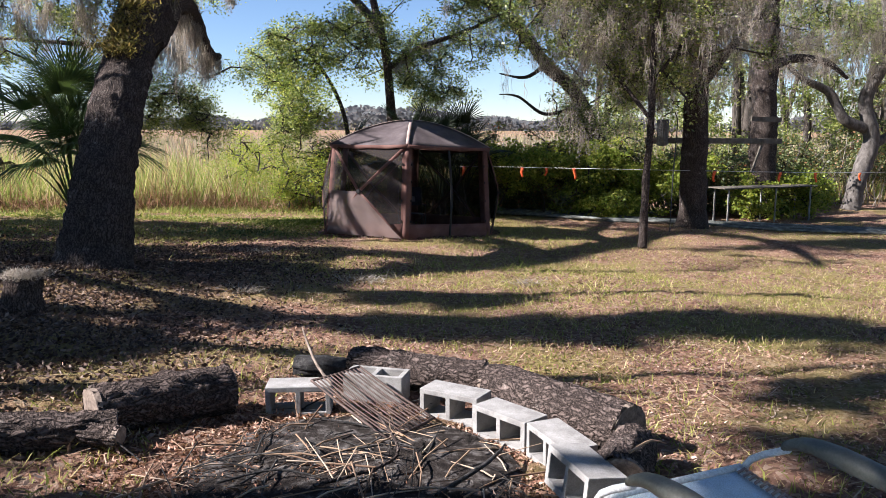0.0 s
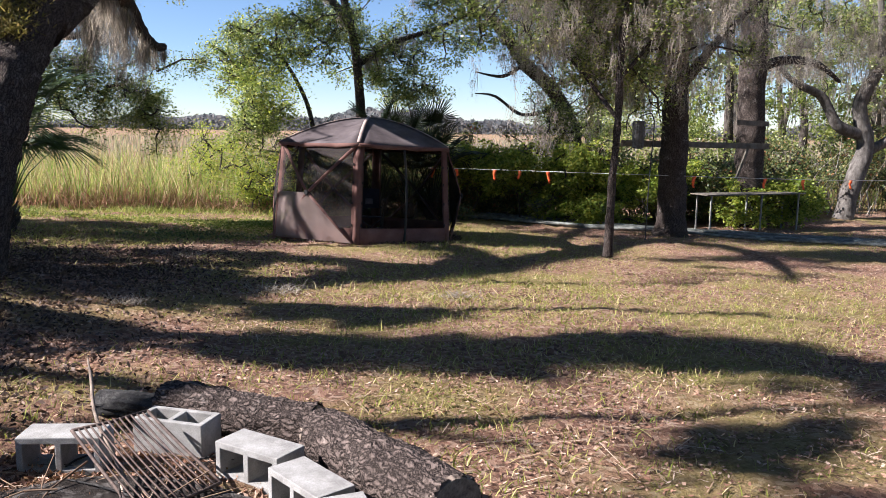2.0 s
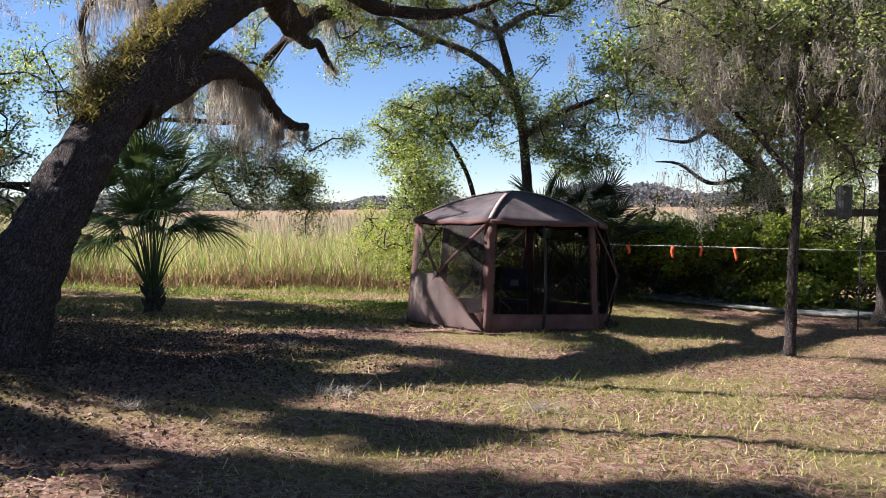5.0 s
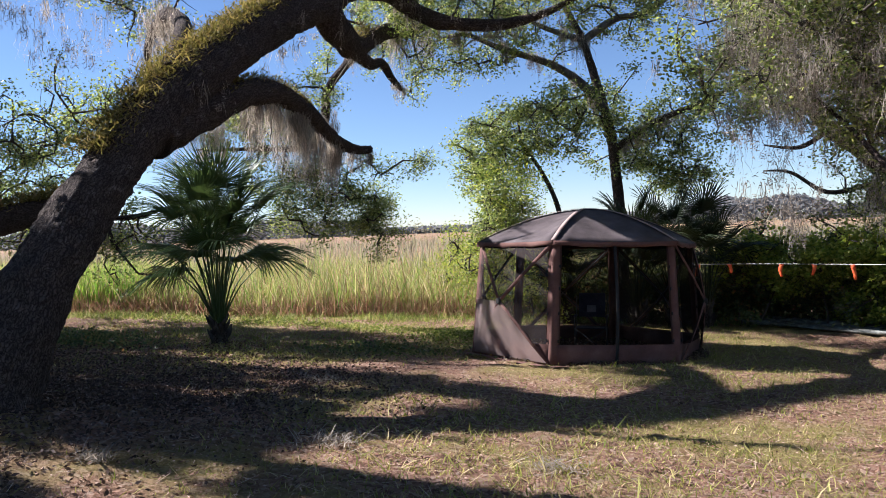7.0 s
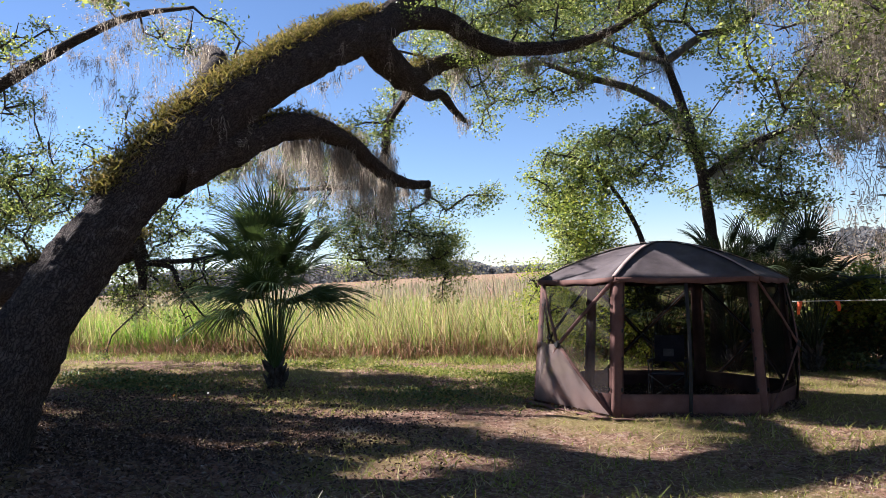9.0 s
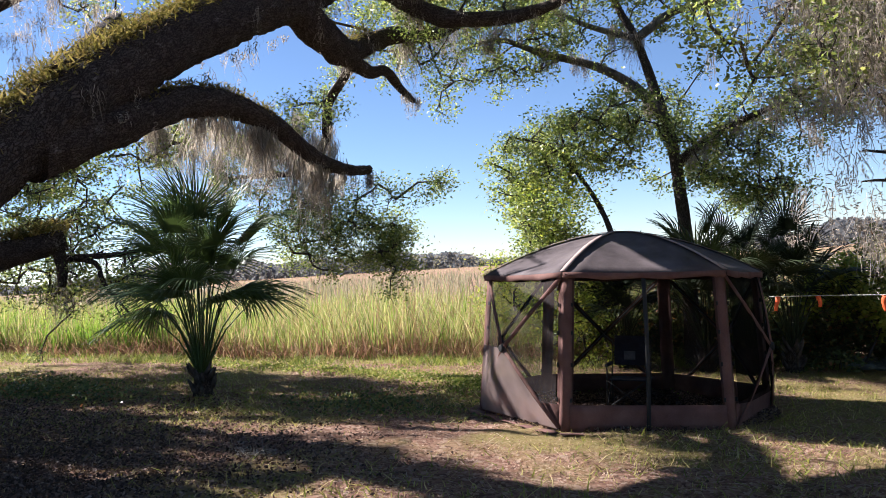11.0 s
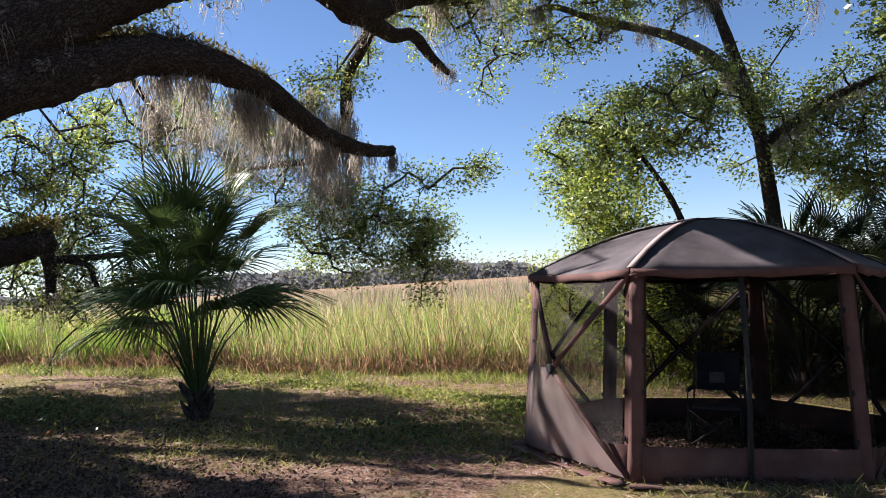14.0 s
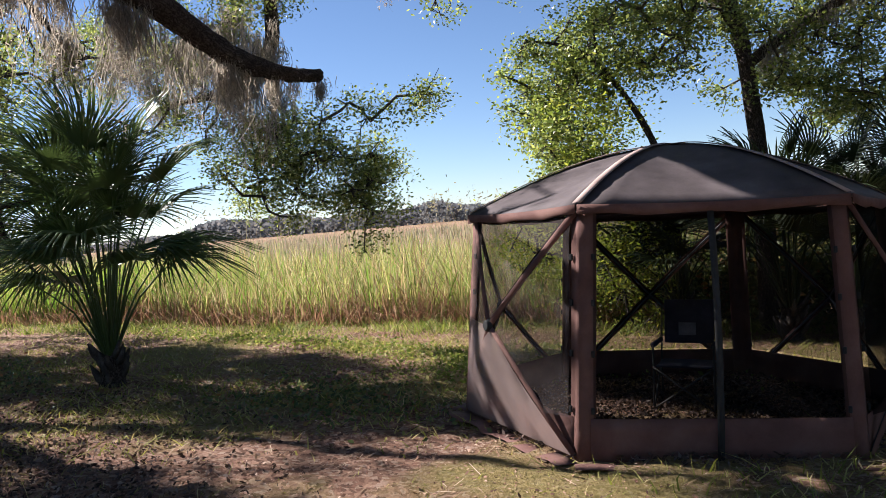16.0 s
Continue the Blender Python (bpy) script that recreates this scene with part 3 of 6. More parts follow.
# ---- marsh and distance ----
def marsh():
    def band(n, d0, d1, x0, x1, h0, h1, w, name, material, label, lean=0.1, power=1.0, bend=0.18, patchy=False):
        x = rng.uniform(x0, x1, n)
        d = d0 + (d1 - d0) * rng.uniform(size=n) ** power
        y = marsh_edge(x) + d
        keep = ~((x > -3.6) & (d < 4.5) & (x < 12))
        if patchy:
            keep &= np.sin(x * 1.1 + 0.8 * np.sin(y * 0.7)) + np.sin(x * 0.37 + 2.0) > 0.2
        x, y = x[keep], y[keep]
        patch = 0.86 + 0.14 * np.sin(x * 0.7 + np.sin(y * 0.6) * 1.5)
        feet = np.stack([x, y, ground_z(x, y)], 1)
        stuff(name, blades(feet, rng.uniform(h0, h1, len(x)) * patch, w, lean, 2 if w > 0.02 else 3, bend), material, label, "reeds")
    band(15000, -0.1, 5, -26, 6, 0.8, 2.15, 0.013, "marsh_reeds", M_REED, "tall green and yellow marsh reeds at the yard edge", 0.13, 1.3, 0.26)
    band(13000, -0.1, 3.5, -26, 6, 1.0, 1.9, 0.013, "green_reeds", M_REED_GREEN, "fresh green reeds in patches of the marsh edge", 0.08, 1.2, 0.15, True)
    band(13000, -0.5, 1.6, -26, 6, 0.25, 1.0, 0.012, "dead_reeds", M_REED_DEAD, "broken brown dead reeds at the marsh edge", 0.5, 1.0, 0.5)
    x = rng.uniform(-26, 2, 16000)
    y = marsh_edge(x) + rng.uniform(-2.0, 0.5, 16000)
    keep = np.sin(x * 1.7 + np.sin(y * 2.1)) + rng.normal(size=16000) * 0.8 > -0.5
    x, y = x[keep], y[keep]
    stuff("edge_weeds", blades(np.stack([x, y, ground_z(x, y)], 1), rng.uniform(0.05, 0.32, len(x)), 0.009, 0.6, 2, 0.5), M_EDGE, "low green weeds and grass along the marsh edge", "weeds")
    band(15000, 4, 22, -46, 22, 1.5, 2.2, 0.022, "inner_reeds", M_REED, "dense green and straw reeds of the marsh", 0.09, 1.2)
    band(16000, 18, 130, -150, 90, 1.4, 2.0, 0.06, "far_reeds", M_REED_FAR, "straw-coloured marsh reeds far off", 0.1, 1.3)
    x = rng.uniform(-18, 2, 150)
    y = marsh_edge(x) + rng.uniform(1, 9, 150)
    feet = np.stack([x, y, ground_z(x, y)], 1)
    stems = blades(feet, rng.uniform(2.2, 3.1, 150), 0.008, 0.05, 4, 0.12)
    tops = []
    for fx, fy, fz in feet:
        tops.append(np.array((fx, fy, fz + 2.55)) + rng.normal(size=(10, 3)) * np.array((0.06, 0.06, 0.16)))
    stuff("reed_plumes", join_arrays([stems, leaf_quads(np.concatenate(tops), 0.1, 0.03)]), M_REED_FAR, "tall pale plumes above the reeds", "reeds")
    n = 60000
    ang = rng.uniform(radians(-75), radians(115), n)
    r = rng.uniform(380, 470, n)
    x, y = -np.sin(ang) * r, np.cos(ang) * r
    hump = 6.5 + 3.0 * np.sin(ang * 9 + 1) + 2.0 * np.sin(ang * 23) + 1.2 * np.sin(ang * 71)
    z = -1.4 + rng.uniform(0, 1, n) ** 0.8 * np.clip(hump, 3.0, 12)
    stuff("far_treeline", leaf_quads(np.stack([x, y, z], 1), 2.6, 2.0), M_HAZED_WOOD, "treeline beyond the marsh, haze painted into its grey colour", "trees")


marsh()


# ---- trees ----
def tree(name, label, base, category="tree"):
    return thing(name, Matrix.Translation(base), label, category)


def local(ob, pts):
    o = ob.matrix_world.translation
    return [Vector(p) - o for p in pts]


def limb(tree_ob, name, pts, radii, material=None, sides=14, rough=0.12, step=0.12, ridges=0, seed=0, label=""):
    return tube(name, local(tree_ob, pts), radii, material or M_BARK, tree_ob, label, sides=sides, rough=rough, step=step, ridges=ridges, seed=seed)


def foliage(tree_ob, clumps, per, anchors, leaf=(0.068, 0.036), material=None, spread=0.19, twig=True, label=""):
    o = np.array(tree_ob.matrix_world.translation)
    v, f = leaf_quads(clump_centres(clumps, per, spread) - o, *leaf)
    put("crown", raw_mesh("crown", v, f, material or M_OAK_LEAF), tree_ob, label)["kind"] = "stuff"
    if twig:
        v, f = twigs_to(clumps, anchors)
        put("twigwork", raw_mesh("twigwork", v - o, f, M_TWIG), tree_ob)["kind"] = "stuff"


def moss_on(tree_ob, tops, lmin, lmax, width=0.006, label=""):
    """Beards of fine curling strands, longest in the middle of each, with fluff along them."""
    o = np.array(tree_ob.matrix_world.translation)
    tops = np.asarray(tops) - o
    per = 15
    L0 = rng.uniform(lmin, lmax, len(tops)) * rng.uniform(0.25, 1, len(tops)) ** 1.3
    L = np.repeat(L0, per)
    t = np.repeat(tops, per, 0) + rng.normal(size=(len(tops) * per, 3)) * np.array((0.045, 0.045, 0.04))
    hair = strands(t, L * rng.uniform(0.15, 1, len(L)), width * 0.6, 0.34, 6)
    k = 44
    u = rng.uniform(0, 1, len(tops) * k)
    w = 0.05 * (1.1 - u)
    fl = np.repeat(tops, k, 0) + rng.normal(size=(len(u), 3)) * np.stack([w, w, w * 0.5], 1) - np.outer(u * np.repeat(L0, k) * 0.85, (0, 0, 1))
    fluff = leaf_quads(fl, 0.042, 0.011)
    put("moss", raw_mesh("moss", *join_arrays([hair, fluff]), M_MOSS), tree_ob, label or "grey hanging moss")["kind"] = "stuff"


def along(pts, n, jitter=0.08, bunch=0):
    line = np.array([tuple(p) for p in resample(pts, 0.15)])
    if bunch:
        at = rng.integers(0, len(line), bunch)
        pick = at[rng.integers(0, bunch, n)]
    else:
        pick = rng.integers(0, len(line), n)
    return line[pick] + rng.normal(size=(n, 3)) * jitter


def ball(n, c, r, per):
    """Clumps along sprays of unequal length, which leave an uneven outline and gaps."""
    m = max(6, n // 2)
    d = rng.normal(size=(m, 3))
    d /= np.linalg.norm(d, axis=1)[:, None]
    d *= rng.uniform(0.5, 1.7, (m, 1))
    n = int(n * 1.6)
    pick = rng.integers(0, m, n)
    p = np.array(c) + (d[pick] * rng.uniform(0.1, 1, (n, 1)) ** 0.6 + rng.normal(size=(n, 3)) * 0.26) * np.array(r)
    return [(*q, rng.uniform(0.22, 0.6)) for q in p], [int(per * 0.62)] * n


def leaning_oak():
    Y = yard
    ob = tree("leaning_oak", "leaning live oak with rugged dark bark, ferns and hanging moss", Y(-3.95, 8.95, 0.2))
    trunk = [Y(-3.93, 8.8, 0.0), Y(-3.95, 8.97, 0.4), Y(-4.08, 9.58, 1.5), Y(-4.2, 10.48, 2.6), Y(-4.28, 11.35, 3.5), Y(-4.4, 12.7, 4.5),
             Y(-4.57, 14.2, 5.45), Y(-4.7, 15.4, 6.05), Y(-4.8, 16.3, 6.75), Y(-4.9, 17.3, 7.8), Y(-4.8, 18.6, 9.2)]
    limb(ob, "trunk", trunk, [0.52, 0.40, 0.33, 0.30, 0.33, 0.31, 0.32, 0.31, 0.22, 0.18, 0.12], sides=60, rough=0.13, step=0.04, ridges=1.6)
    low = [Y(-4.22, 11.1, 3.1), Y(-4.28, 11.75, 3.4), Y(-4.36, 12.5, 3.74), Y(-4.43, 13.1, 4.0), Y(-4.52, 13.85, 4.13), Y(-4.62, 14.75, 4.02), Y(-4.72, 15.7, 3.7), Y(-4.8, 16.5, 3.63), Y(-4.88, 17.14, 3.71)]
    limb(ob, "limb", low, [0.3, 0.26, 0.21, 0.19, 0.17, 0.14, 0.11, 0.09, 0.075], sides=22, rough=0.14, step=0.06, ridges=1.4, seed=3)
    mid = [Y(-4.68, 15.1, 5.9), Y(-4.75, 15.9, 5.62), Y(-4.83, 16.5, 5.5), Y(-4.9, 17.2, 5.85), Y(-4.98, 18.0, 6.2), Y(-5.15, 19.6, 6.7), Y(-5.3, 21.0, 7.4)]
    limb(ob, "limb", mid, [0.3, 0.25, 0.22, 0.17, 0.15, 0.12, 0.07], sides=20, rough=0.16, step=0.07, ridges=1.4, seed=5)
    tip = [Y(-4.84, 16.6, 5.45), Y(-4.9, 17.2, 5.36), Y(-4.95, 17.7, 5.5), Y(-5.0, 18.2, 5.3), Y(-5.04, 18.66, 5.17)]
    limb(ob, "limb", tip, [0.15, 0.11, 0.09, 0.07, 0.045], sides=14, rough=0.16, step=0.06, seed=8)
    back = [Y(-4.85, 16.7, 5.5), Y(-5.5, 17.3, 5.45), Y(-6.1, 17.5, 5.0), Y(-6.25, 17.6, 4.4), Y(-6.9, 17.7, 3.95), Y(-8.38, 18.04, 4.03), Y(-10.6, 18.6, 4.2)]
    limb(ob, "limb", back, [0.12, 0.1, 0.085, 0.08, 0.07, 0.05, 0.025], M_BARK, sides=14, rough=0.3, step=0.07, seed=9)
    left = [Y(-4.25, 11.4, 3.9), Y(-5.2, 12.6, 4.9), Y(-6.8, 13.8, 5.6), Y(-8.4, 15.0, 5.4), Y(-9.6, 16.6, 4.7)]
    limb(ob, "limb", left, [0.14, 0.12, 0.1, 0.07, 0.03], sides=12, rough=0.16, step=0.1, seed=11)
    up = [Y(-4.75, 15.9, 6.35), Y(-4.5, 17.0, 6.65), Y(-4.0, 17.45, 6.3), Y(-3.41, 17.55, 6.06), Y(-2.48, 17.71, 5.95), Y(-1.6, 17.86, 6.1), Y(-0.7, 18.0, 6.5)]
    limb(ob, "limb", up, [0.22, 0.19, 0.16, 0.14, 0.11, 0.07, 0.03], sides=14, rough=0.2, step=0.08, seed=13)
    high = [Y(-4.9, 17.0, 7.5), Y(-6.0, 15.5, 9.0), Y(-6.8, 13.0, 9.6), Y(-7.5, 10.0, 9.5)]
    limb(ob, "limb", high, [0.2, 0.17, 0.13, 0.06], sides=12, rough=0.16, step=0.12, seed=15)
    lines = [resample(p, 0.4) for p in (low[3:], mid[2:], back, left[1:], up, high, trunk[7:])]
    anchors = [q for ln in lines for q in ln]
    cl, per = [], []
    for c, r, n, k in (((-7.6, 18.6, 3.2), (1.9, 0.8, 1.0), 24, 340), ((-6.2, 18.9, 2.5), (0.7, 0.6, 0.8), 10, 330), ((-9.2, 17.9, 4.6), (2.2, 1.2, 1.5), 30, 330),
                       ((-5.5, 17.5, 6.9), (1.7, 1.8, 1.2), 26, 330), ((-1.6, 18.2, 6.9), (3.0, 1.2, 0.7), 30, 300), ((-5.3, 21.0, 7.6), (2.2, 1.6, 0.9), 22, 300),
                       ((-4.5, 14.0, 8.8), (3.0, 3.0, 1.0), 18, 380), ((-4.6, 19.5, 10.0), (3.6, 3.0, 1.2), 24, 300)):
        a, b = ball(n, tuple(Y(*c)), r, k)
        cl += a
        per += b
    foliage(ob, cl, [int(q * 1.6) for q in per], anchors, (0.056, 0.027), spread=0.17)
    short = [along(low[5:], 40, 0.03, 14) - np.array((0, 0, 0.1)), along(mid[1:4], 40, 0.07, 10), along(tip, 14, 0.03, 5), along(up, 60, 0.1, 20), along(trunk[4:8], 50, 0.2, 12) - np.array((0, 0, 0.25))]
    moss_on(ob, np.concatenate(short), 0.2, 0.65)
    long = [along(back[1:], 30, 0.1, 14), along(left[1:], 120, 0.14, 22), along(mid[4:], 60, 0.12, 12)]
    long.append(along([Y(-5.6, 16.9, 3.95), Y(-6.6, 17.0, 4.3), Y(-8.0, 17.1, 4.55), Y(-9.6, 17.2, 4.6)], 230, 0.06, 24) + rng.normal(size=(230, 3)) * np.array((0.05, 0.25, 0.25)))
    long.append(along(low[2:7], 80, 0.04, 13) - np.array((0, 0, 0.2)))
    moss_on(ob, np.concatenate(long), 0.5, 1.7, 0.0075)
    o = np.array(ob.matrix_world.translation)
    ferns = []
    for line, r, n in ((trunk[3:8], 0.37, 11000), (low[2:6], 0.18, 2600), (mid[:4], 0.22, 1200)):
        c = along(line, n, 0.02) + np.array((-0.1, -0.55, 0.78)) * r * 0.95 + rng.normal(size=(n, 3)) * np.array((r * 0.4, 0.08, 0.05))
        ferns.append(blades(c - o, rng.uniform(0.03, 0.1, n), 0.011, 0.8, 2, 0.7))
    put("fern_mat", raw_mesh("fern_mat", *join_arrays(ferns), M_FERN), ob, "yellow-green ferns along the limbs")["kind"] = "stuff"


leaning_oak()


def fan(r, spokes, droop, seed, fold=0.75):
    """One fan leaf: pleated segments joined near the stalk, split into narrow drooping tips."""
    g = np.random.default_rng(seed)
    span, vs, fs = 215, [], []

    def at(a, L, u, lift):
        return np.array((math.cos(a) * L * u, math.sin(a) * L * u, lift - droop * L * u ** 2 + fold * abs(math.sin(a)) * L * u * (1 - 0.55 * u)))
    half = radians(span / (spokes - 1)) / 2
    edges = [radians(-span / 2) - half + 2 * half * k for k in range(spokes + 1)]
    for a in edges:
        L = r * (0.8 + 0.2 * math.cos(a))
        vs += [at(a, L, 0.02, -0.002), at(a, L, 0.24, -0.008)]
    for k in range(spokes):
        a = (edges[k] + edges[k + 1]) / 2
        L = r * (0.8 + 0.2 * math.cos(a)) * g.uniform(0.9, 1.06)
        n = len(vs)
        hang = g.uniform(0.1, 0.5)
        turn = g.normal() * 0.05
        vs += [at(a, L, 0.02, 0.002), at(a, L, 0.24, 0.008)]
        for u, w in ((0.6, 0.36), (0.84, 0.22), (1.0, 0.02)):
            z = -hang * L * (u - 0.45) ** 1.8
            b = a + turn * (u - 0.3)
            h = half * w * 0.9 / u
            vs += [at(b - h, L, u, z - 0.004), at(b, L, u, z + 0.006), at(b + h, L, u, z - 0.004)]
        e0, e1 = 2 * k, 2 * k + 2
        fs += [(e0, n, n + 1, e0 + 1), (n, e1, e1 + 1, n + 1), (e0 + 1, n + 1, n + 3, n + 2), (n + 1, e1 + 1, n + 4, n + 3)]
        for j in (2, 5):
            fs += [(n + j, n + j + 1, n + j + 4, n + j + 3), (n + j + 1, n + j + 2, n + j + 5, n + j + 4)]
    return np.array(vs), np.array(fs)


FANS = [raw_mesh("fan", *fan(0.95, 38, dr, sd), M_PALM) for dr, sd in ((0.1, 1), (0.3, 2), (0.6, 3))]
FANS_SHADE = [raw_mesh("fan", *fan(0.75, 30, dr, sd), M_PALM_SHADE) for dr, sd in ((0.1, 7), (0.3, 8), (0.45, 9))]
FAN_DRY = raw_mesh("dry_fan", *fan(0.7, 30, 0.7, 4), M_PALM_DRY)


def palm(name, label, base, fronds, height, seed, reach=1.0, stem=0.35, dry=2, fans=FANS, skin=M_PALM):
    g = np.random.default_rng(seed)
    ob = tree(name, label, base, "palm")
    sv, sf = tube_arrays([(0, 0, -0.1), (0, 0, stem * 0.5), (0, 0, stem)], [0.17, 0.15, 0.12], sides=12, rough=0.2, step=0.08, seed=seed)
    put("trunk", raw_mesh("trunk", sv, sf, M_BARK, True, GRAIN[0]), ob)
    boots = []
    for k in range(26):
        a, z = g.uniform(0, 6.28), g.uniform(0.0, stem)
        d = np.array((math.cos(a), math.sin(a), 0))
        boots.append(tube_arrays([d * 0.1 + (0, 0, z), d * 0.19 + (0, 0, z + 0.1), d * 0.24 + (0, 0, z + 0.2)], [0.045, 0.035, 0.012], sides=5))
    put("leaf_base", raw_mesh("leaf_base", *join_arrays(boots), M_TWIG), ob, "dark broken leaf bases")["kind"] = "stuff"
    for k in range(fronds + dry):
        old = k >= fronds
        u = (k + 0.5) / fronds if not old else 1.0
        a = k * 2.39996 + g.normal() * 0.15
        lean = radians(3 + 45 * u ** 1.1) if not old else radians(75)
        L = height * (1.0 - 0.1 * u) * g.uniform(0.55, 1.06) * (reach if u > 0.5 else 1)
        d = Vector((math.cos(a), math.sin(a), 0))
        p0 = Vector((0, 0, stem)) + d * 0.06
        p1 = p0 + (d * math.sin(lean * 0.6) + Vector((0, 0, math.cos(lean * 0.6)))) * L * 0.55
        p2 = p1 + (d * math.sin(lean) + Vector((0, 0, math.cos(lean)))) * L * 0.45
        v, f = tube_arrays([p0, p1, p2], [0.019, 0.012, 0.009], sides=6, step=0.25, cap=False)
        leaf = put("frond", raw_mesh("stalk", v, f, M_PALM_DRY if old else skin, True), ob)
        way = (p2 - p1).normalized()
        tilt = way * 0.9 + d * 0.2 - Vector((0, 0, 0.4 * u * u))
        tilt.normalize()
        side = tilt.cross(Vector((0, 0, 1))).normalized()
        upv = side.cross(tilt)
        rot = Matrix((tilt, -side, upv)).transposed().to_4x4()
        fo = put("fan", FAN_DRY if old else fans[min(2, int(u * 3))], leaf)
        fo.matrix_local = Matrix.Translation(p2) @ rot @ Matrix.Rotation(g.normal() * 0.3, 4, "X") @ Matrix.Scale(g.uniform(0.85, 1.1), 4)
    return ob


palm("cabbage_palm", "young cabbage palm with wide dark green fan leaves", on_ground(*yard(-7.3, 15.75).xy, -0.02), 30, 2.75, 3, 0.85, 0.4, 1)
# These palmettos take the darkened leaf colour in place of real shade.
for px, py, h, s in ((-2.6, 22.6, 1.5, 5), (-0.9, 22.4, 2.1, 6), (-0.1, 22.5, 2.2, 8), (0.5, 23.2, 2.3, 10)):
    tagged(palm("palmetto", "palmetto clump behind the screen tent, coloured dark for shade", on_ground(*yard(px, py).xy, -0.02), 18, h, s, 0.9, 0.5, 0, FANS_SHADE, M_PALM_SHADE), group="palmettos behind the tent")


def tent_tree():
    Y = yard
    ob = tree("marsh_tree", "slender leafy tree with crooked pale limbs behind the tent", on_ground(*Y(-1.5, 23.6).xy))
    trunk = [Y(-1.5, 23.6, -0.1), Y(-1.55, 23.6, 1.4), Y(-1.6, 23.57, 2.75), Y(-1.8, 23.46, 4.66), Y(-2.13, 23.28, 6.0), Y(-2.42, 23.13, 7.0), Y(-2.8, 22.9, 7.9), Y(-3.1, 22.8, 9.6)]
    limb(ob, "trunk", trunk, [0.19, 0.16, 0.14, 0.12, 0.105, 0.085, 0.07, 0.04], sides=18, rough=0.12, step=0.12, seed=21)
    l1 = [Y(-1.95, 23.35, 5.3), Y(-2.39, 23.14, 5.88), Y(-3.11, 22.76, 6.4), Y(-4.17, 22.2, 6.76), Y(-5.02, 21.74, 7.1), Y(-5.9, 21.5, 6.9)]
    limb(ob, "limb", l1, [0.13, 0.11, 0.09, 0.075, 0.05, 0.02], M_BARK_PALE, sides=12, step=0.14, seed=22)
    l2 = [Y(-2.4, 23.15, 7.0), Y(-1.7, 23.4, 7.5), Y(-0.9, 23.7, 7.7), Y(0.2, 24.0, 8.6)]
    limb(ob, "limb", l2, [0.1, 0.09, 0.07, 0.03], M_BARK_PALE, sides=12, step=0.14, seed=23)
    l3 = [Y(-1.75, 23.5, 4.3), Y(-0.8, 23.9, 5.0), Y(0.6, 24.3, 5.6), Y(2.0, 24.6, 6.4)]
    limb(ob, "limb", l3, [0.09, 0.08, 0.06, 0.02], sides=10, step=0.16, seed=24)
    l4 = [Y(-2.6, 22.9, -0.1), Y(-2.7, 22.8, 1.6), Y(-3.0, 22.6, 3.2), Y(-3.9, 22.3, 4.6), Y(-4.9, 22.0, 5.0)]
    limb(ob, "stem", l4, [0.08, 0.07, 0.055, 0.04, 0.015], sides=10, step=0.16, seed=25)
    l5 = [Y(-2.42, 23.1, 7.0), Y(-3.4, 22.9, 7.4), Y(-4.4, 22.6, 8.0)]
    limb(ob, "limb", l5, [0.08, 0.06, 0.02], M_BARK_PALE, sides=10, step=0.16, seed=26)
    anchors = [q for p in (trunk[3:], l1, l2, l3, l4[1:], l5) for q in resample(p, 0.4)]
    cl, per = [], []
    for c, r, n, k in (((-4.0, 22.3, 4.4), (1.4, 0.9, 1.1), 26, 330), ((-3.0, 22.6, 5.0), (1.5, 1.0, 0.9), 30, 300), ((-0.6, 24.0, 4.6), (1.9, 1.0, 1.6), 44, 330), ((1.4, 24.4, 6.4), (1.8, 1.0, 1.4), 32, 300),
                       ((-4.9, 21.9, 6.6), (1.5, 0.9, 0.9), 22, 220), ((-1.2, 23.6, 8.0), (2.4, 1.3, 1.2), 40, 280), ((-3.2, 23.0, 8.9), (2.2, 1.3, 1.0), 30, 260), ((-4.4, 22.1, 2.9), (0.8, 0.7, 0.8), 16, 320)):
        a, b = ball(n, tuple(Y(*c)), r, k)
        cl += a
        per += b
    foliage(ob, cl, [int(q * 0.95) for q in per], anchors, (0.075, 0.038), spread=0.2)
    # Sunlight on the lower left crown is painted with yellower leaves.
    a, b = ball(15, tuple(Y(-4.0, 22.2, 3.9)), (1.5, 0.9, 1.3), 170)
    foliage(ob, a, b, anchors, (0.068, 0.034), M_YELLOW_LEAF, 0.3, False, "lower leaves coloured yellow-green for sunlight")
    moss_on(ob, np.concatenate([along(l1, 120, 0.08, 14), along(l5, 80, 0.08, 8), along(l3, 120, 0.1, 12)]), 0.2, 1.0)


tent_tree()


def yellow_shrub():
    Y = yard
    for x, y, r, n, s in ((-4.5, 22.9, 1.0, 20, 1), (-3.4, 22.5, 0.8, 14, 2), (-6.0, 24.5, 0.8, 12, 3)):
        b = on_ground(*Y(x, y).xy)
        ob = tree("willow_shrub", "bright yellow-green shrub at the marsh edge beside the tent", b, "shrub")
        ob["group"] = "shrubs at the marsh edge"
        cl, per = ball(n, (b.x, b.y, b.z + 1.0), (r, r * 0.8, 0.9), 170)
        foliage(ob, cl, per, [b + Vector((dx, dy, 0.15)) for dx in (-0.2, 0, 0.2) for dy in (-0.1, 0.1)], (0.08, 0.028), M_YELLOW_LEAF, 0.24)


yellow_shrub()


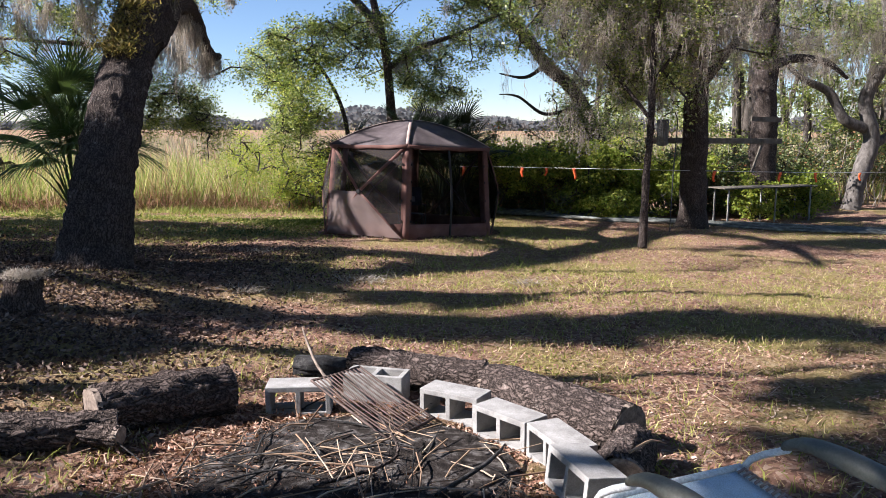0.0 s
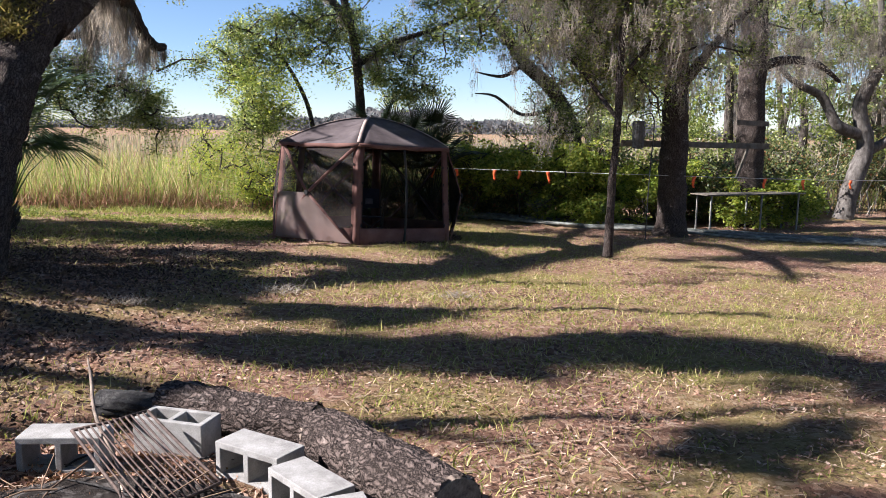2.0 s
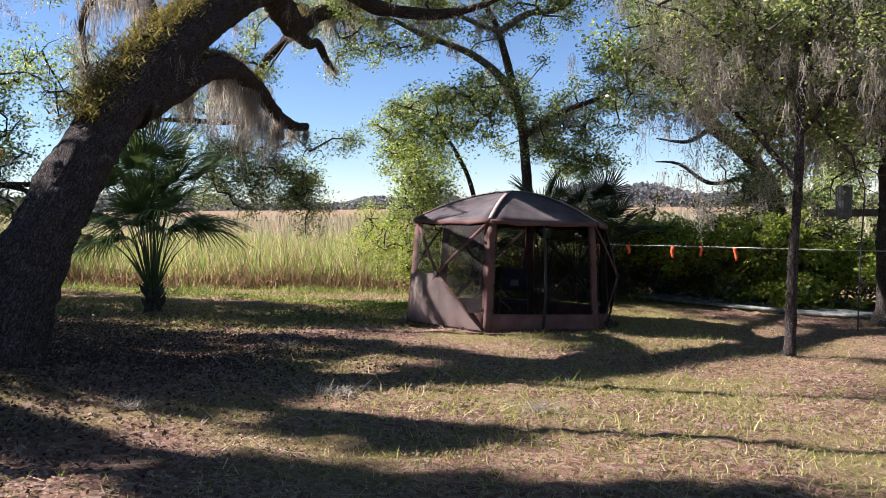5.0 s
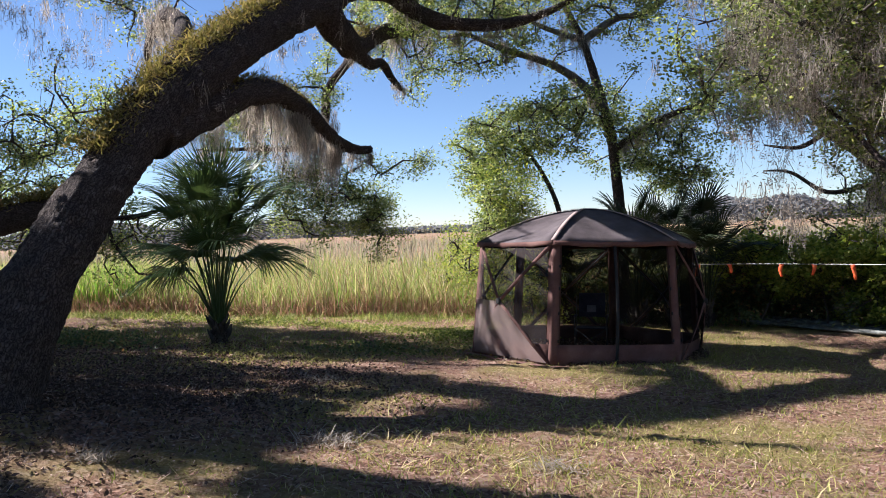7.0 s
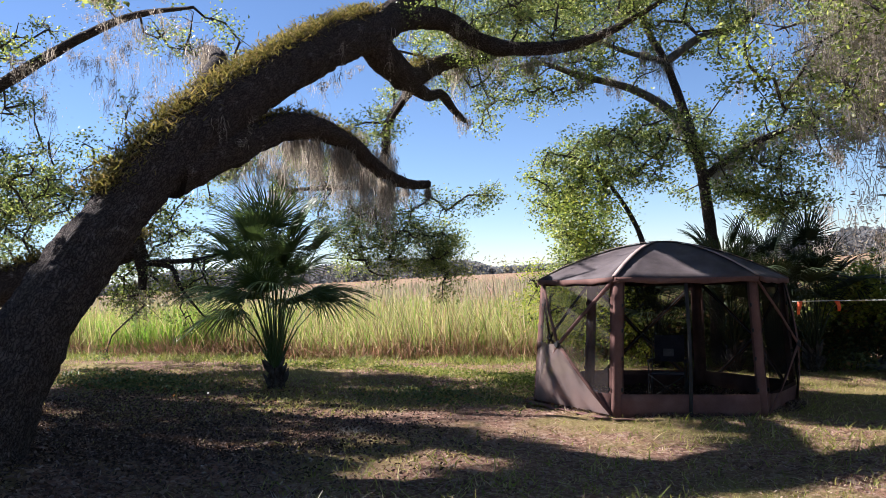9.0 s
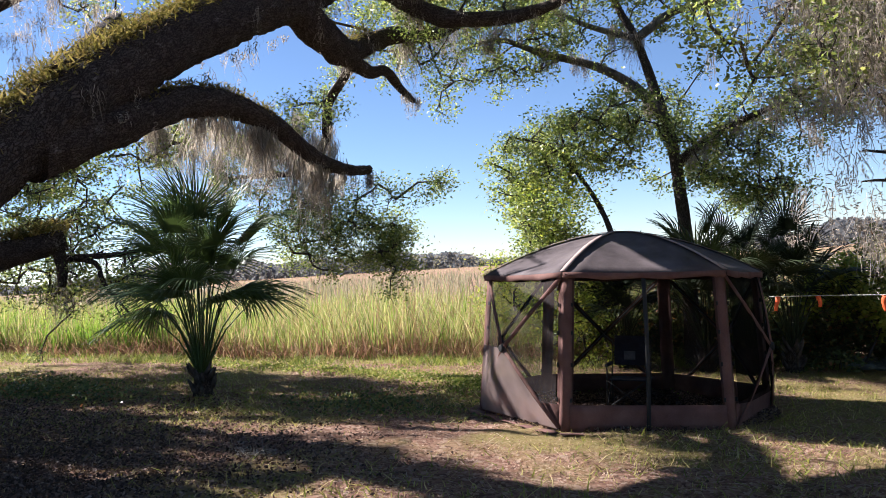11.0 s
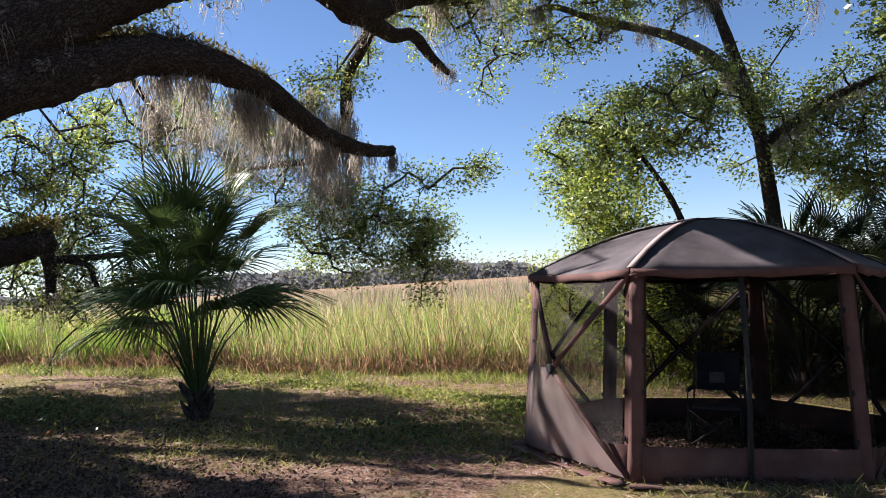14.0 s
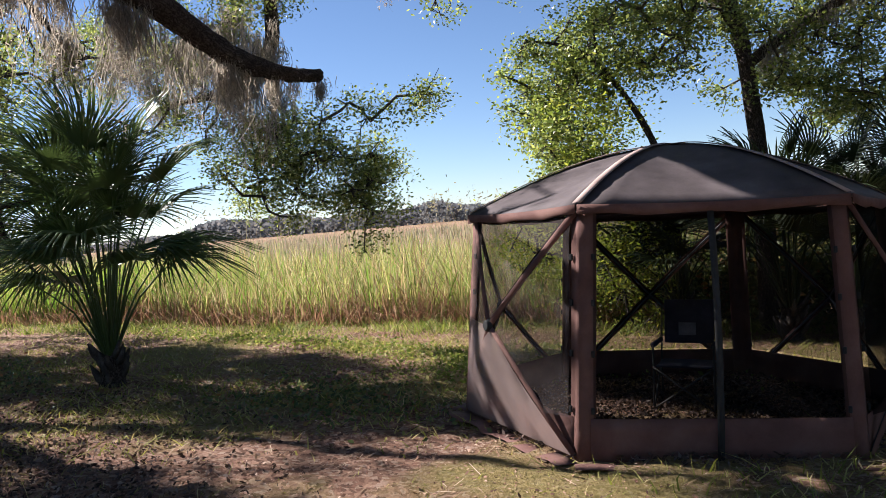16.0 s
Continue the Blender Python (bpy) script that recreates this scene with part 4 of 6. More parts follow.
# ---- screen tent ----
def screen_tent():
    R, TOP, H, PEAK, PUFF = 2.0, 1.86, 1.92, 2.5, 0.27
    base = YARD @ pose(-0.75, 17.62, 0.0 - EYE)
    ob = thing("screen_tent", base, "six-sided brown pop-up screen tent with dark mesh walls", "tent")

    def corner(k, r, z):
        a = radians(-90 + 60 * k)
        return Vector((r * math.cos(a), r * math.sin(a), z))

    def sheet(rows, material, name, parent=ob, label="", thick=0.0):
        n = len(rows[0])
        v = [tuple(p) for row in rows for p in row]
        f = [(i * n + j, i * n + j + 1, (i + 1) * n + j + 1, (i + 1) * n + j) for i in range(len(rows) - 1) for j in range(n - 1)]
        o = put(name, raw_mesh(name, v, f, material, True), parent, label)
        if thick:
            md = o.modifiers.new("thickness", "SOLIDIFY")
            md.thickness = thick
        return o

    def roof_point(k, u, w):
        """u: 0 at the eave, 1 at the peak; w: across one panel, 0 to 1."""
        def ridge(kk):
            r = TOP * 1.03 * (1 - u)
            z = H + (PEAK - H) * (1 - (1 - u) ** 1.75)
            return corner(kk, r, z)
        p = ridge(k).lerp(ridge(k + 1), w)
        sag = 0.075 * math.sin(math.pi * w) * math.sin(math.pi * min(1, u * 1.05)) ** 0.8
        return p - Vector((0, 0, sag + 0.02 * math.sin(math.pi * w) * (1 - u)))

    for k in range(6):
        sheet([[roof_point(k, u / 10, w / 8) for w in range(9)] for u in range(11)], M_CANVAS_ROOF, "roof_panel", thick=0.004)
        sheet([[roof_point(k, 0, w / 8) + corner(k + 0.5, 0.012, -0.002 - 0.075 * d + 0.012 * math.sin(w * 2.1 + k) * d) for w in range(9)] for d in (0, 0.5, 1)], M_CANVAS, "valance", thick=0.004)
        seam = [roof_point(k, u / 10, 0) + Vector((0, 0, 0.006)) for u in range(11)]
        side = corner(k + 1.5, 1, 0).normalized() * 0.035
        sheet([[p - side for p in seam], [p + Vector((0, 0, 0.006)) for p in seam], [p + side for p in seam]], M_TRIM, "roof_seam", label="pale roof seam", thick=0.003)
    for k in range(6):
        b0, b1, t0, t1 = corner(k, R, 0.02), corner(k + 1, R, 0.02), corner(k, TOP, H - 0.02), corner(k + 1, TOP, H - 0.02)
        outw = corner(k + 0.5, 1, 0).normalized()

        def wall(u, w, puff=PUFF if k else 0.08):
            p = b0.lerp(b1, w).lerp(t0.lerp(t1, w), u)
            return p + outw * puff * (1 - max(abs(2 * u - 1), abs(2 * w - 1)) ** 1.4)

        # Sunlit panels 4 and 5 and shaded panel 1 get their light by material.
        sheet([[wall(0.17 + 0.83 * u / 8, 0.05 + 0.9 * w / 8) for w in range(9)] for u in range(9)], M_SCREEN_SUN if k in (4, 5) else M_SCREEN_SHADE if k == 1 else M_SCREEN, "mesh_wall")
        sheet([[wall(0.17 * u / 3, 0.04 + 0.92 * w / 8, 0.04) for w in range(9)] for u in range(4)], M_CANVAS, "lower_band", label="plain brown canvas band", thick=0.003)
        sheet([[wall(0.0, -0.02 + 1.04 * w / 12, 0.0) + outw * (0.22 * d + 0.03 * math.sin(w * 1.7 + k)) * (1 if d else 0) - Vector((0, 0, 0.0)) + Vector((0, 0, (0.01 if d else 0.0) + 0.012 * math.sin(w * 2.3) * d)) for w in range(13)] for d in (0, 0.5, 1)], M_CANVAS, "ground_flap", label="loose brown canvas flap on the grass", thick=0.004)
        for w in (0.0,):
            c0, c1 = wall(0, 0), wall(1, 0)
            s = (b1 - b0).normalized()
            sprev = (corner(k - 1, R, 0) - corner(k, R, 0)).normalized()
            rows = []
            for u in range(9):
                p = c0.lerp(c1, u / 8)
                rows.append([p + sprev * 0.12, p + sprev * 0.05 + outw * 0.0, p + corner(k, 0.012, 0), p + s * 0.05, p + s * 0.12])
            post = sheet(rows, M_CANVAS, "corner_sleeve", label="brown canvas corner strip", thick=0.004)
            for z in (0.2, 0.42, 0.62, 0.8):
                for sd in (s, sprev):
                    p = c0.lerp(c1, z) + sd * 0.105 + corner(k, 0.02, 0)
                    part("toggle", box((0.025, 0.02, 0.05), tuple(p), 0.006), M_BLACK, post, "black plastic toggle")
        hub = wall(0.5, 0.5, PUFF)
        if k == 5:
            sheet([[wall(0.02 + (min(0.5, 1 - w / 12) - 0.02) * u / 6, 0.03 + 0.95 * w / 12, PUFF) + outw * 0.012 for w in range(13)] for u in range(7)], M_FLAP, "rolled_flap", label="pale brown mesh flap drawn across the panel")
        if k == 0:
            continue
        for cu, cw in ((0.02, 0.03), (0.02, 0.97), (0.98, 0.03), (0.98, 0.97)):
            e = wall(cu, cw, 0)
            m2 = e.lerp(hub, 0.5) + outw * 0.012
            tube("wall_pole", [e, m2, hub], [0.011, 0.011, 0.011], M_POLE, ob, sides=6, step=0.2)
            d = (hub - e).normalized()
            s = d.cross(outw).normalized() * 0.035
            sheet([[q - s, q + outw * 0.02, q + s] for q in (e + outw * 0.012, m2 + outw * 0.012, hub + outw * 0.01)], M_CANVAS, "pole_sleeve", label="brown canvas pole sleeve", thick=0.003)
        bm = bmesh.new()
        bmesh.ops.create_cone(bm, cap_ends=True, segments=12, radius1=0.06, radius2=0.045, depth=0.05)
        bmesh.ops.bevel(bm, geom=bm.edges[:], offset=0.006, segments=1, affect="EDGES")
        bmesh.ops.rotate(bm, cent=(0, 0, 0), matrix=outw.to_track_quat("Z", "Y").to_matrix(), verts=bm.verts)
        bmesh.ops.translate(bm, vec=hub + outw * 0.02, verts=bm.verts)
        part("hub", bm, M_BLACK, ob, "black wall hub with pull strap")
    for k in range(6):
        tube("roof_pole", [roof_point(k, u / 6, 0) - Vector((0, 0, 0.03)) for u in range(7)], [0.01] * 7, M_POLE, ob, sides=6)
    # door zip in the panel that faces the yard
    p0, p1 = corner(0, R, 0).lerp(corner(1, R, 0), 0.5), corner(0, TOP, H - 0.05).lerp(corner(1, TOP, H - 0.05), 0.5)
    ow, s = corner(0.5, 1, 0).normalized(), (corner(1, R, 0) - corner(0, R, 0)).normalized() * 0.025
    zs = [p0.lerp(p1, u / 8) + ow * (0.02 + 0.1 * math.sin(math.pi * u / 8)) for u in range(9)]
    sheet([[q - s, q + ow * 0.006, q + s] for q in zs], M_BLACK, "door_zip", label="black door zip strip", thick=0.004)
    return base


TENT = screen_tent()


def camp_chair():
    m = YARD @ pose(-0.72, 17.75, 0.02 - EYE, 0, 0, 12)
    ob = thing("camp_chair", m, "folding camp chair with dark canvas inside the tent", "chair")
    W, D, S, T = 0.27, 0.24, 0.42, 0.95
    part("backrest", box((0.46, 0.02, 0.42), (0, 0.2, 0.8), 0.008, Matrix.Rotation(radians(-8), 3, "X")), M_NAVY, ob)
    part("print", box((0.16, 0.006, 0.12), (0, 0.083, 0.74), 0.002, Matrix.Rotation(radians(-8), 3, "X")), M_GREY_PRINT, ob, "pale printed patch")
    part("seat", box((0.5, 0.44, 0.02), (0, 0, S), 0.008), M_NAVY, ob)
    for sx in (-1, 1):
        tube("arm", [(sx * W, -0.22, 0.62), (sx * W, 0.2, 0.62)], [0.025, 0.025], M_NAVY, ob, sides=8)
        tube("back_post", [(sx * W, 0.22, 0.02), (sx * W, 0.22, 0.5), (sx * W, 0.3, T)], [0.01] * 3, M_POLE, ob, sides=6)
        tube("front_post", [(sx * W, -0.24, 0.02), (sx * W, -0.22, 0.62)], [0.01] * 2, M_POLE, ob, sides=6)
        tube("side_brace", [(sx * W, -0.24, 0.03), (sx * W, 0.22, 0.42)], [0.009] * 2, M_POLE, ob, sides=6)
        tube("side_brace", [(sx * W, 0.22, 0.03), (sx * W, -0.24, 0.42)], [0.009] * 2, M_POLE, ob, sides=6)
        tube("front_brace", [(sx * W, -0.25, 0.03), (-sx * W, -0.25, 0.42)], [0.009] * 2, M_POLE, ob, sides=6)


camp_chair()


# ---- fire ring ----
def block_mesh():
    xs, ys = [-0.195, -0.163, -0.016, 0.016, 0.163, 0.195], [-0.095, -0.063, 0.063, 0.095]
    bm = bmesh.new()
    solid = {(i, j) for i in range(5) for j in range(3)} - {(1, 1), (3, 1)}
    cache = {}

    def vert(i, j, k):
        if (i, j, k) not in cache:
            cache[i, j, k] = bm.verts.new((xs[i], ys[j], (-0.095, 0.095)[k]))
        return cache[i, j, k]
    for i, j in solid:
        bm.faces.new([vert(i, j, 1), vert(i + 1, j, 1), vert(i + 1, j + 1, 1), vert(i, j + 1, 1)])
        bm.faces.new([vert(i, j + 1, 0), vert(i + 1, j + 1, 0), vert(i + 1, j, 0), vert(i, j, 0)])
        for di, dj, a, b in ((-1, 0, (0, 1), (0, 0)), (1, 0, (1, 0), (1, 1)), (0, -1, (0, 0), (1, 0)), (0, 1, (1, 1), (0, 1))):
            if (i + di, j + dj) not in solid:
                bm.faces.new([vert(i + a[0], j + a[1], 0), vert(i + b[0], j + b[1], 0), vert(i + b[0], j + b[1], 1), vert(i + a[0], j + a[1], 1)])
    bmesh.ops.recalc_face_normals(bm, faces=bm.faces)
    sharp = [e for e in bm.edges if e.calc_face_angle(0) > 0.5]
    bmesh.ops.bevel(bm, geom=sharp, offset=0.005, segments=2, profile=0.6, affect="EDGES")
    for v in bm.verts:
        v.co += noise.noise_vector(v.co * 18) * 0.0018
    me = bpy.data.meshes.new("concrete_block")
    bm.to_mesh(me)
    bm.free()
    me.materials.append(M_BLOCK)
    return me


BLOCK = block_mesh()


def place_block(x, y, z, rz, rx=90, ry=0):
    ob = put("concrete_block", BLOCK)
    c = yard(x, y, 0)
    ob.matrix_world = Matrix.Translation((c.x, c.y, float(ground_z(c.x, c.y)) + z)) @ pose(0, 0, 0, 0, 0, rz) @ pose(0, 0, 0, rx, ry, 0)
    return tagged(ob, "grey hollow concrete block standing in the fire ring", "concrete block", "blocks of the fire ring")


place_block(-0.85, 4.72, 0.085, 4)
place_block(-0.40, 4.98, 0.09, -14, 0)
place_block(0.10, 4.66, 0.09, -30)
place_block(0.40, 4.32, 0.09, -47)
place_block(0.63, 3.93, 0.09, -68)
place_block(0.66, 3.42, 0.12, -72, 84)


def log(name, a, b, r0, r1, label, seed, material=None, sides=56):
    A, B = yard(*a), yard(*b)
    ob = thing(name, Matrix.Translation(A), label, "log", "logs round the fire")
    pts = [Vector(), (B - A) * 0.33 + Vector((0, 0, 0.01)), (B - A) * 0.7, B - A]
    v, f = tube_arrays(pts, [r0, (r0 * 2 + r1) / 3, (r0 + 2 * r1) / 3, r1], sides=sides, rough=0.13, step=0.025, seed=seed, ridges=2.2, cap=False)
    put("bark", raw_mesh("bark", v, f, material or M_LOG, True, GRAIN[0]), ob)
    for p, q, r in ((pts[0], pts[1], r0), (pts[3], pts[2], r1)):
        d = (Vector(p) - Vector(q)).normalized()
        bm = bmesh.new()
        bmesh.ops.create_cone(bm, cap_ends=True, segments=22, radius1=r * 0.97, radius2=r * 0.93, depth=0.03)
        for vv in bm.verts:
            vv.co += noise.noise_vector(vv.co * 9 + Vector((seed, 0, 0))) * 0.012
        bmesh.ops.rotate(bm, cent=(0, 0, 0), matrix=d.to_track_quat("Z", "Y").to_matrix(), verts=bm.verts)
        bmesh.ops.translate(bm, vec=Vector(p) - d * 0.012, verts=bm.verts)
        part("cut_end", bm, M_WOODCUT if material is None else M_CHAR, ob, "weathered cut end")
    return ob


log("log", (-1.85, 4.1, 0.14), (-1.27, 4.62, 0.14), 0.145, 0.14, "thick dark-barked log lying beside the fire ring", 1)
log("log", (-2.5, 3.72, 0.1), (-1.68, 4.02, 0.1), 0.11, 0.095, "forked dark log lying beside the fire ring", 2)
log("log", (-0.6, 5.36, 0.12), (0.3, 5.06, 0.12), 0.12, 0.12, "weathered log with a charred end behind the blocks", 3)
log("log", (-1.0, 5.45, 0.08), (-0.45, 5.3, 0.09), 0.08, 0.075, "small charred log behind the blocks", 4, M_CHAR)
log("log", (0.33, 4.96, 0.12), (1.02, 4.1, 0.12), 0.13, 0.15, "weathered log with flaking bark behind the blocks", 5)
log("log", (0.82, 3.4, 0.12), (1.0, 3.95, 0.1), 0.12, 0.115, "short rough-barked log beside the blocks", 6)
log("log", (-2.1, 3.98, 0.1), (-1.6, 3.86, 0.11), 0.055, 0.05, "short branch stub lying against a log", 7)


def grate():
    A, B, C, D = yard(-0.76, 4.58, 0.22), yard(-0.5, 4.82, 0.25), yard(-0.03, 4.46, 0.05), yard(-0.27, 4.12, 0.04)
    ob = thing("fire_grate", Matrix.Translation(A), "rusty steel cooking grate leaning on the blocks", "grate")
    a, b, c, d = local(ob, (A, B, C, D))
    for p, q in ((a, b), (b, c), (c, d), (d, a)):
        tube("frame_bar", [p, p.lerp(q, 0.5) + Vector((0, 0, -0.008)), q], [0.008] * 3, M_RUST, ob, sides=8, step=0.1)
    for k in range(1, 13):
        u = k / 13
        p, q = a.lerp(b, u), d.lerp(c, u)
        tube("bar", [p, p.lerp(q, 0.5) + Vector((0, 0, -0.012 + 0.006 * math.sin(k * 2.1))), q], [0.0048] * 3, M_RUST, ob, sides=6, step=0.1)


grate()


def ash_bed():
    n = 56
    vs, fs = [(0, 0, 0.05)], []
    for i in range(1, 15):
        for j in range(n):
            a, r = 2 * math.pi * j / n, 0.85 * i / 14
            q = Vector((r * math.cos(a) * 1.0, r * math.sin(a) * 1.05, 0))
            vs.append((q.x, q.y, 0.04 * (1 - (i / 14) ** 2) - 0.012 * (i == 14) + 0.03 * noise.noise(q * 5) * (1 - i / 15) + 0.02 * noise.noise(q * 15) * (1 - i / 15)))
    for j in range(0, n, 2):
        fs.append((0, 1 + j, 1 + (j + 1) % n, 1 + (j + 2) % n))
    for i in range(13):
        for j in range(n):
            k = (j + 1) % n
            fs.append((1 + i * n + j, 1 + (i + 1) * n + j, 1 + (i + 1) * n + k, 1 + i * n + k))
    ob = put("ash_bed", raw_mesh("ash_bed", vs, fs, M_ASH, True))
    ob.matrix_world = Matrix.Translation(on_ground(*yard(-0.42, 3.75).xy, 0.0)) @ pose(0, 0, 0, TILT, LEAN, 0)
    tagged(ob, "grey ash and burnt cinders in the fire ring", "ash", kind="stuff")
    chunks = []
    for k in range(300):
        a, r = rng.uniform(0, 6.28), 1.1 * rng.uniform() ** 0.6
        x, y = -0.42 + r * math.cos(a), 3.72 + r * math.sin(a)
        p = on_ground(*yard(x, y).xy, 0.02 + 0.045 * (1.15 - r))
        d = Vector((rng.normal(), rng.normal(), rng.normal() * 0.18)).normalized() * rng.uniform(0.06, 0.28)
        w = rng.uniform(0.002, 0.006)
        chunks.append(tube_arrays([p - d, p + Vector((rng.normal() * 0.015, rng.normal() * 0.015, 0.012)), p + d], [w, w * 0.9, w * 0.5], sides=5, cap=False))
    stuff("burnt_sticks", join_arrays(chunks[:65]), M_CHAR, "burnt sticks lying in the ashes", "sticks")
    stuff("dry_sticks", join_arrays(chunks[180:]), M_STRAW, "dry pale sticks lying in the fire ring", "sticks")
    c = []
    for k in range(17000):
        a, r = rng.uniform(0, 6.28), 1.25 * rng.uniform() ** 0.45
        p = on_ground(*yard(-0.5 + r * math.cos(a), 3.75 + r * math.sin(a)).xy, 0.005 + 0.03 * rng.uniform() * (1.2 - r))
        c.append(tuple(p))
    stuff("ring_litter", leaf_quads(c, 0.045, 0.013), M_LITTER, "dry leaves and bark scraps in the fire ring", "leaves")


ash_bed()


def stick(name, pts, r, material, label):
    P = [yard(*p) for p in pts]
    ob = tube(name, [p - P[0] for p in P], [r] * (len(pts) - 1) + [r * 0.4], material, sides=7, step=0.06, rough=0.1)
    ob.matrix_world = Matrix.Translation(P[0])
    return tagged(ob, label, "stick")


stick("stick", [(-0.40, 4.35, 0.06), (-0.72, 4.75, 0.22), (-0.86, 5.0, 0.36), (-0.9, 5.05, 0.44)], 0.009, M_WOODCUT, "bent dry stick leaning on the grate")
stick("stick", [(-0.55, 3.4, 0.07), (-0.2, 3.7, 0.1), (-0.32, 4.05, 0.2)], 0.009, M_LOG, "dry forked stick across the ashes")
stick("stick", [(0.0, 3.35, 0.06), (0.25, 3.7, 0.09), (0.35, 4.0, 0.07)], 0.011, M_CHAR, "burnt stick across the ashes")
stick("stick", [(-1.0, 3.45, 0.05), (-0.75, 3.55, 0.08), (-0.5, 3.5, 0.06)], 0.006, M_CHAR, "dry stick across the ashes")
stick("stick", [(0.85, 3.4, 0.26), (1.0, 3.62, 0.24), (1.1, 3.7, 0.2)], 0.006, M_STRAW, "pale straw stalk on a log")


def lawn_chair():
    b = on_ground(*yard(1.03, 1.9).xy)
    ob = thing("lawn_chair", Matrix.Translation(b) @ pose(0, 0, 0, 0, 0, 25), "folding lawn chair with pale sling and olive plastic armrests", "chair")
    for sx in (-1, 1):
        x = sx * 0.3
        arm = resample([(x, 0.46, 0.595), (x, 0.36, 0.63), (x, 0.12, 0.625), (x, -0.18, 0.6)], 0.03)
        n = len(arm)
        rows, fs = [], []
        for i, p in enumerate(arm):
            u = i / (n - 1)
            w, h = 0.026 + 0.014 * math.sin(math.pi * min(1, u * 1.2)), 0.018 + 0.014 * min(1, u * 3)
            for a in range(10):
                t = 2 * math.pi * a / 10
                rows.append((p.x + w * math.cos(t), p.y, p.z + h * math.sin(t)))
        for i in range(n - 1):
            for a in range(10):
                c = (a + 1) % 10
                fs.append((i * 10 + a, i * 10 + c, (i + 1) * 10 + c, (i + 1) * 10 + a))
        for base, order in ((0, 1), ((n - 1) * 10, -1)):
            for a in range(1, 9, 2):
                q = (base, base + a, base + a + 1, base + (a + 2) % 10)
                fs.append(q[::order])
        put("armrest", raw_mesh("armrest", rows, fs, M_ARM, True), ob, "olive grey plastic armrest")
        tube("front_leg", [(x, 0.45, 0.585), (x, 0.62, 0.46), (x, 0.5, 0.3), (x, 0.2, 0.02)], [0.012] * 4, M_WHITE, ob, sides=10, step=0.05)
        tube("rear_leg", [(x, -0.2, 0.59), (x * 0.97, 0.0, 0.34), (x * 0.97, 0.34, 0.02)], [0.012] * 3, M_WHITE, ob, sides=10, step=0.05)
        tube("back_rail", [(x * 0.9, -0.1, 0.38), (x * 0.9, -0.62, 0.58)], [0.012] * 2, M_WHITE, ob, sides=10, step=0.1)
        tube("seat_rail", [(x * 0.9, -0.12, 0.38), (x * 0.9, 0.62, 0.45)], [0.012] * 2, M_WHITE, ob, sides=10, step=0.1)
    tube("front_rail", [(-0.29, 0.63, 0.455), (0, 0.64, 0.45), (0.29, 0.63, 0.455)], [0.013] * 3, M_WHITE, ob, sides=10, step=0.08)
    v, f = [], []
    for i in range(11):
        for j in range(13):
            u, w = i / 10, j / 12
            v.append((-0.26 + 0.52 * w, -0.1 + 0.72 * u, 0.385 + 0.065 * u - 0.03 * math.sin(math.pi * w) * math.sin(math.pi * u)))
    for i in range(10):
        for j in range(12):
            f.append((i * 13 + j, i * 13 + j + 1, (i + 1) * 13 + j + 1, (i + 1) * 13 + j))
    seat = put("seat", raw_mesh("seat", v, f, M_SLING, True), ob, "pale blue woven seat")
    seat.modifiers.new("thickness", "SOLIDIFY").thickness = 0.006
    v2 = [(-0.26 + 0.52 * j / 12, -0.12 - 0.49 * i / 10, 0.39 + 0.18 * i / 10) for i in range(11) for j in range(13)]
    back = put("backrest", raw_mesh("backrest", v2, f, M_SLING, True), ob, "pale blue woven back")
    back.modifiers.new("thickness", "SOLIDIFY").thickness = 0.006
    for k in range(22):
        y = 0.6 - 0.5 * k / 21
        z = 0.385 + 0.065 * (y + 0.1) / 0.72
        for sx in (-1, 1):
            tube("lacing", [(sx * 0.25, y, z + 0.006), (sx * 0.272, y - 0.006, z + 0.02), (sx * 0.288, y - 0.012, z + 0.004), (sx * 0.276, y - 0.016, z - 0.014)], [0.0055] * 4, M_TRIM, seat, sides=5)


lawn_chair()


def stump():
    b = yard(-3.72, 6.95, 0.18)
    ob = thing("stump", Matrix.Translation(on_ground(b.x, b.y)), "old cut stump with grey moss on top", "stump")
    v, f = tube_arrays([(0, 0, -0.1), (0, 0, 0.1), (0.02, 0, 0.3)], [0.2, 0.165, 0.15], sides=40, rough=0.16, step=0.03, ridges=2, seed=4)
    put("trunk", raw_mesh("trunk", v, f, M_LOG, True, GRAIN[0]), ob)
    c = rng.normal(size=(900, 3)) * np.array((0.09, 0.09, 0.01)) + np.array((0.02, 0, 0.3))
    put("moss", raw_mesh("moss", *blades(c, rng.uniform(0.02, 0.09, 900), 0.004, 0.8, 2, 0.8), M_MOSS), ob, "grey moss cap")["kind"] = "stuff"


stump()


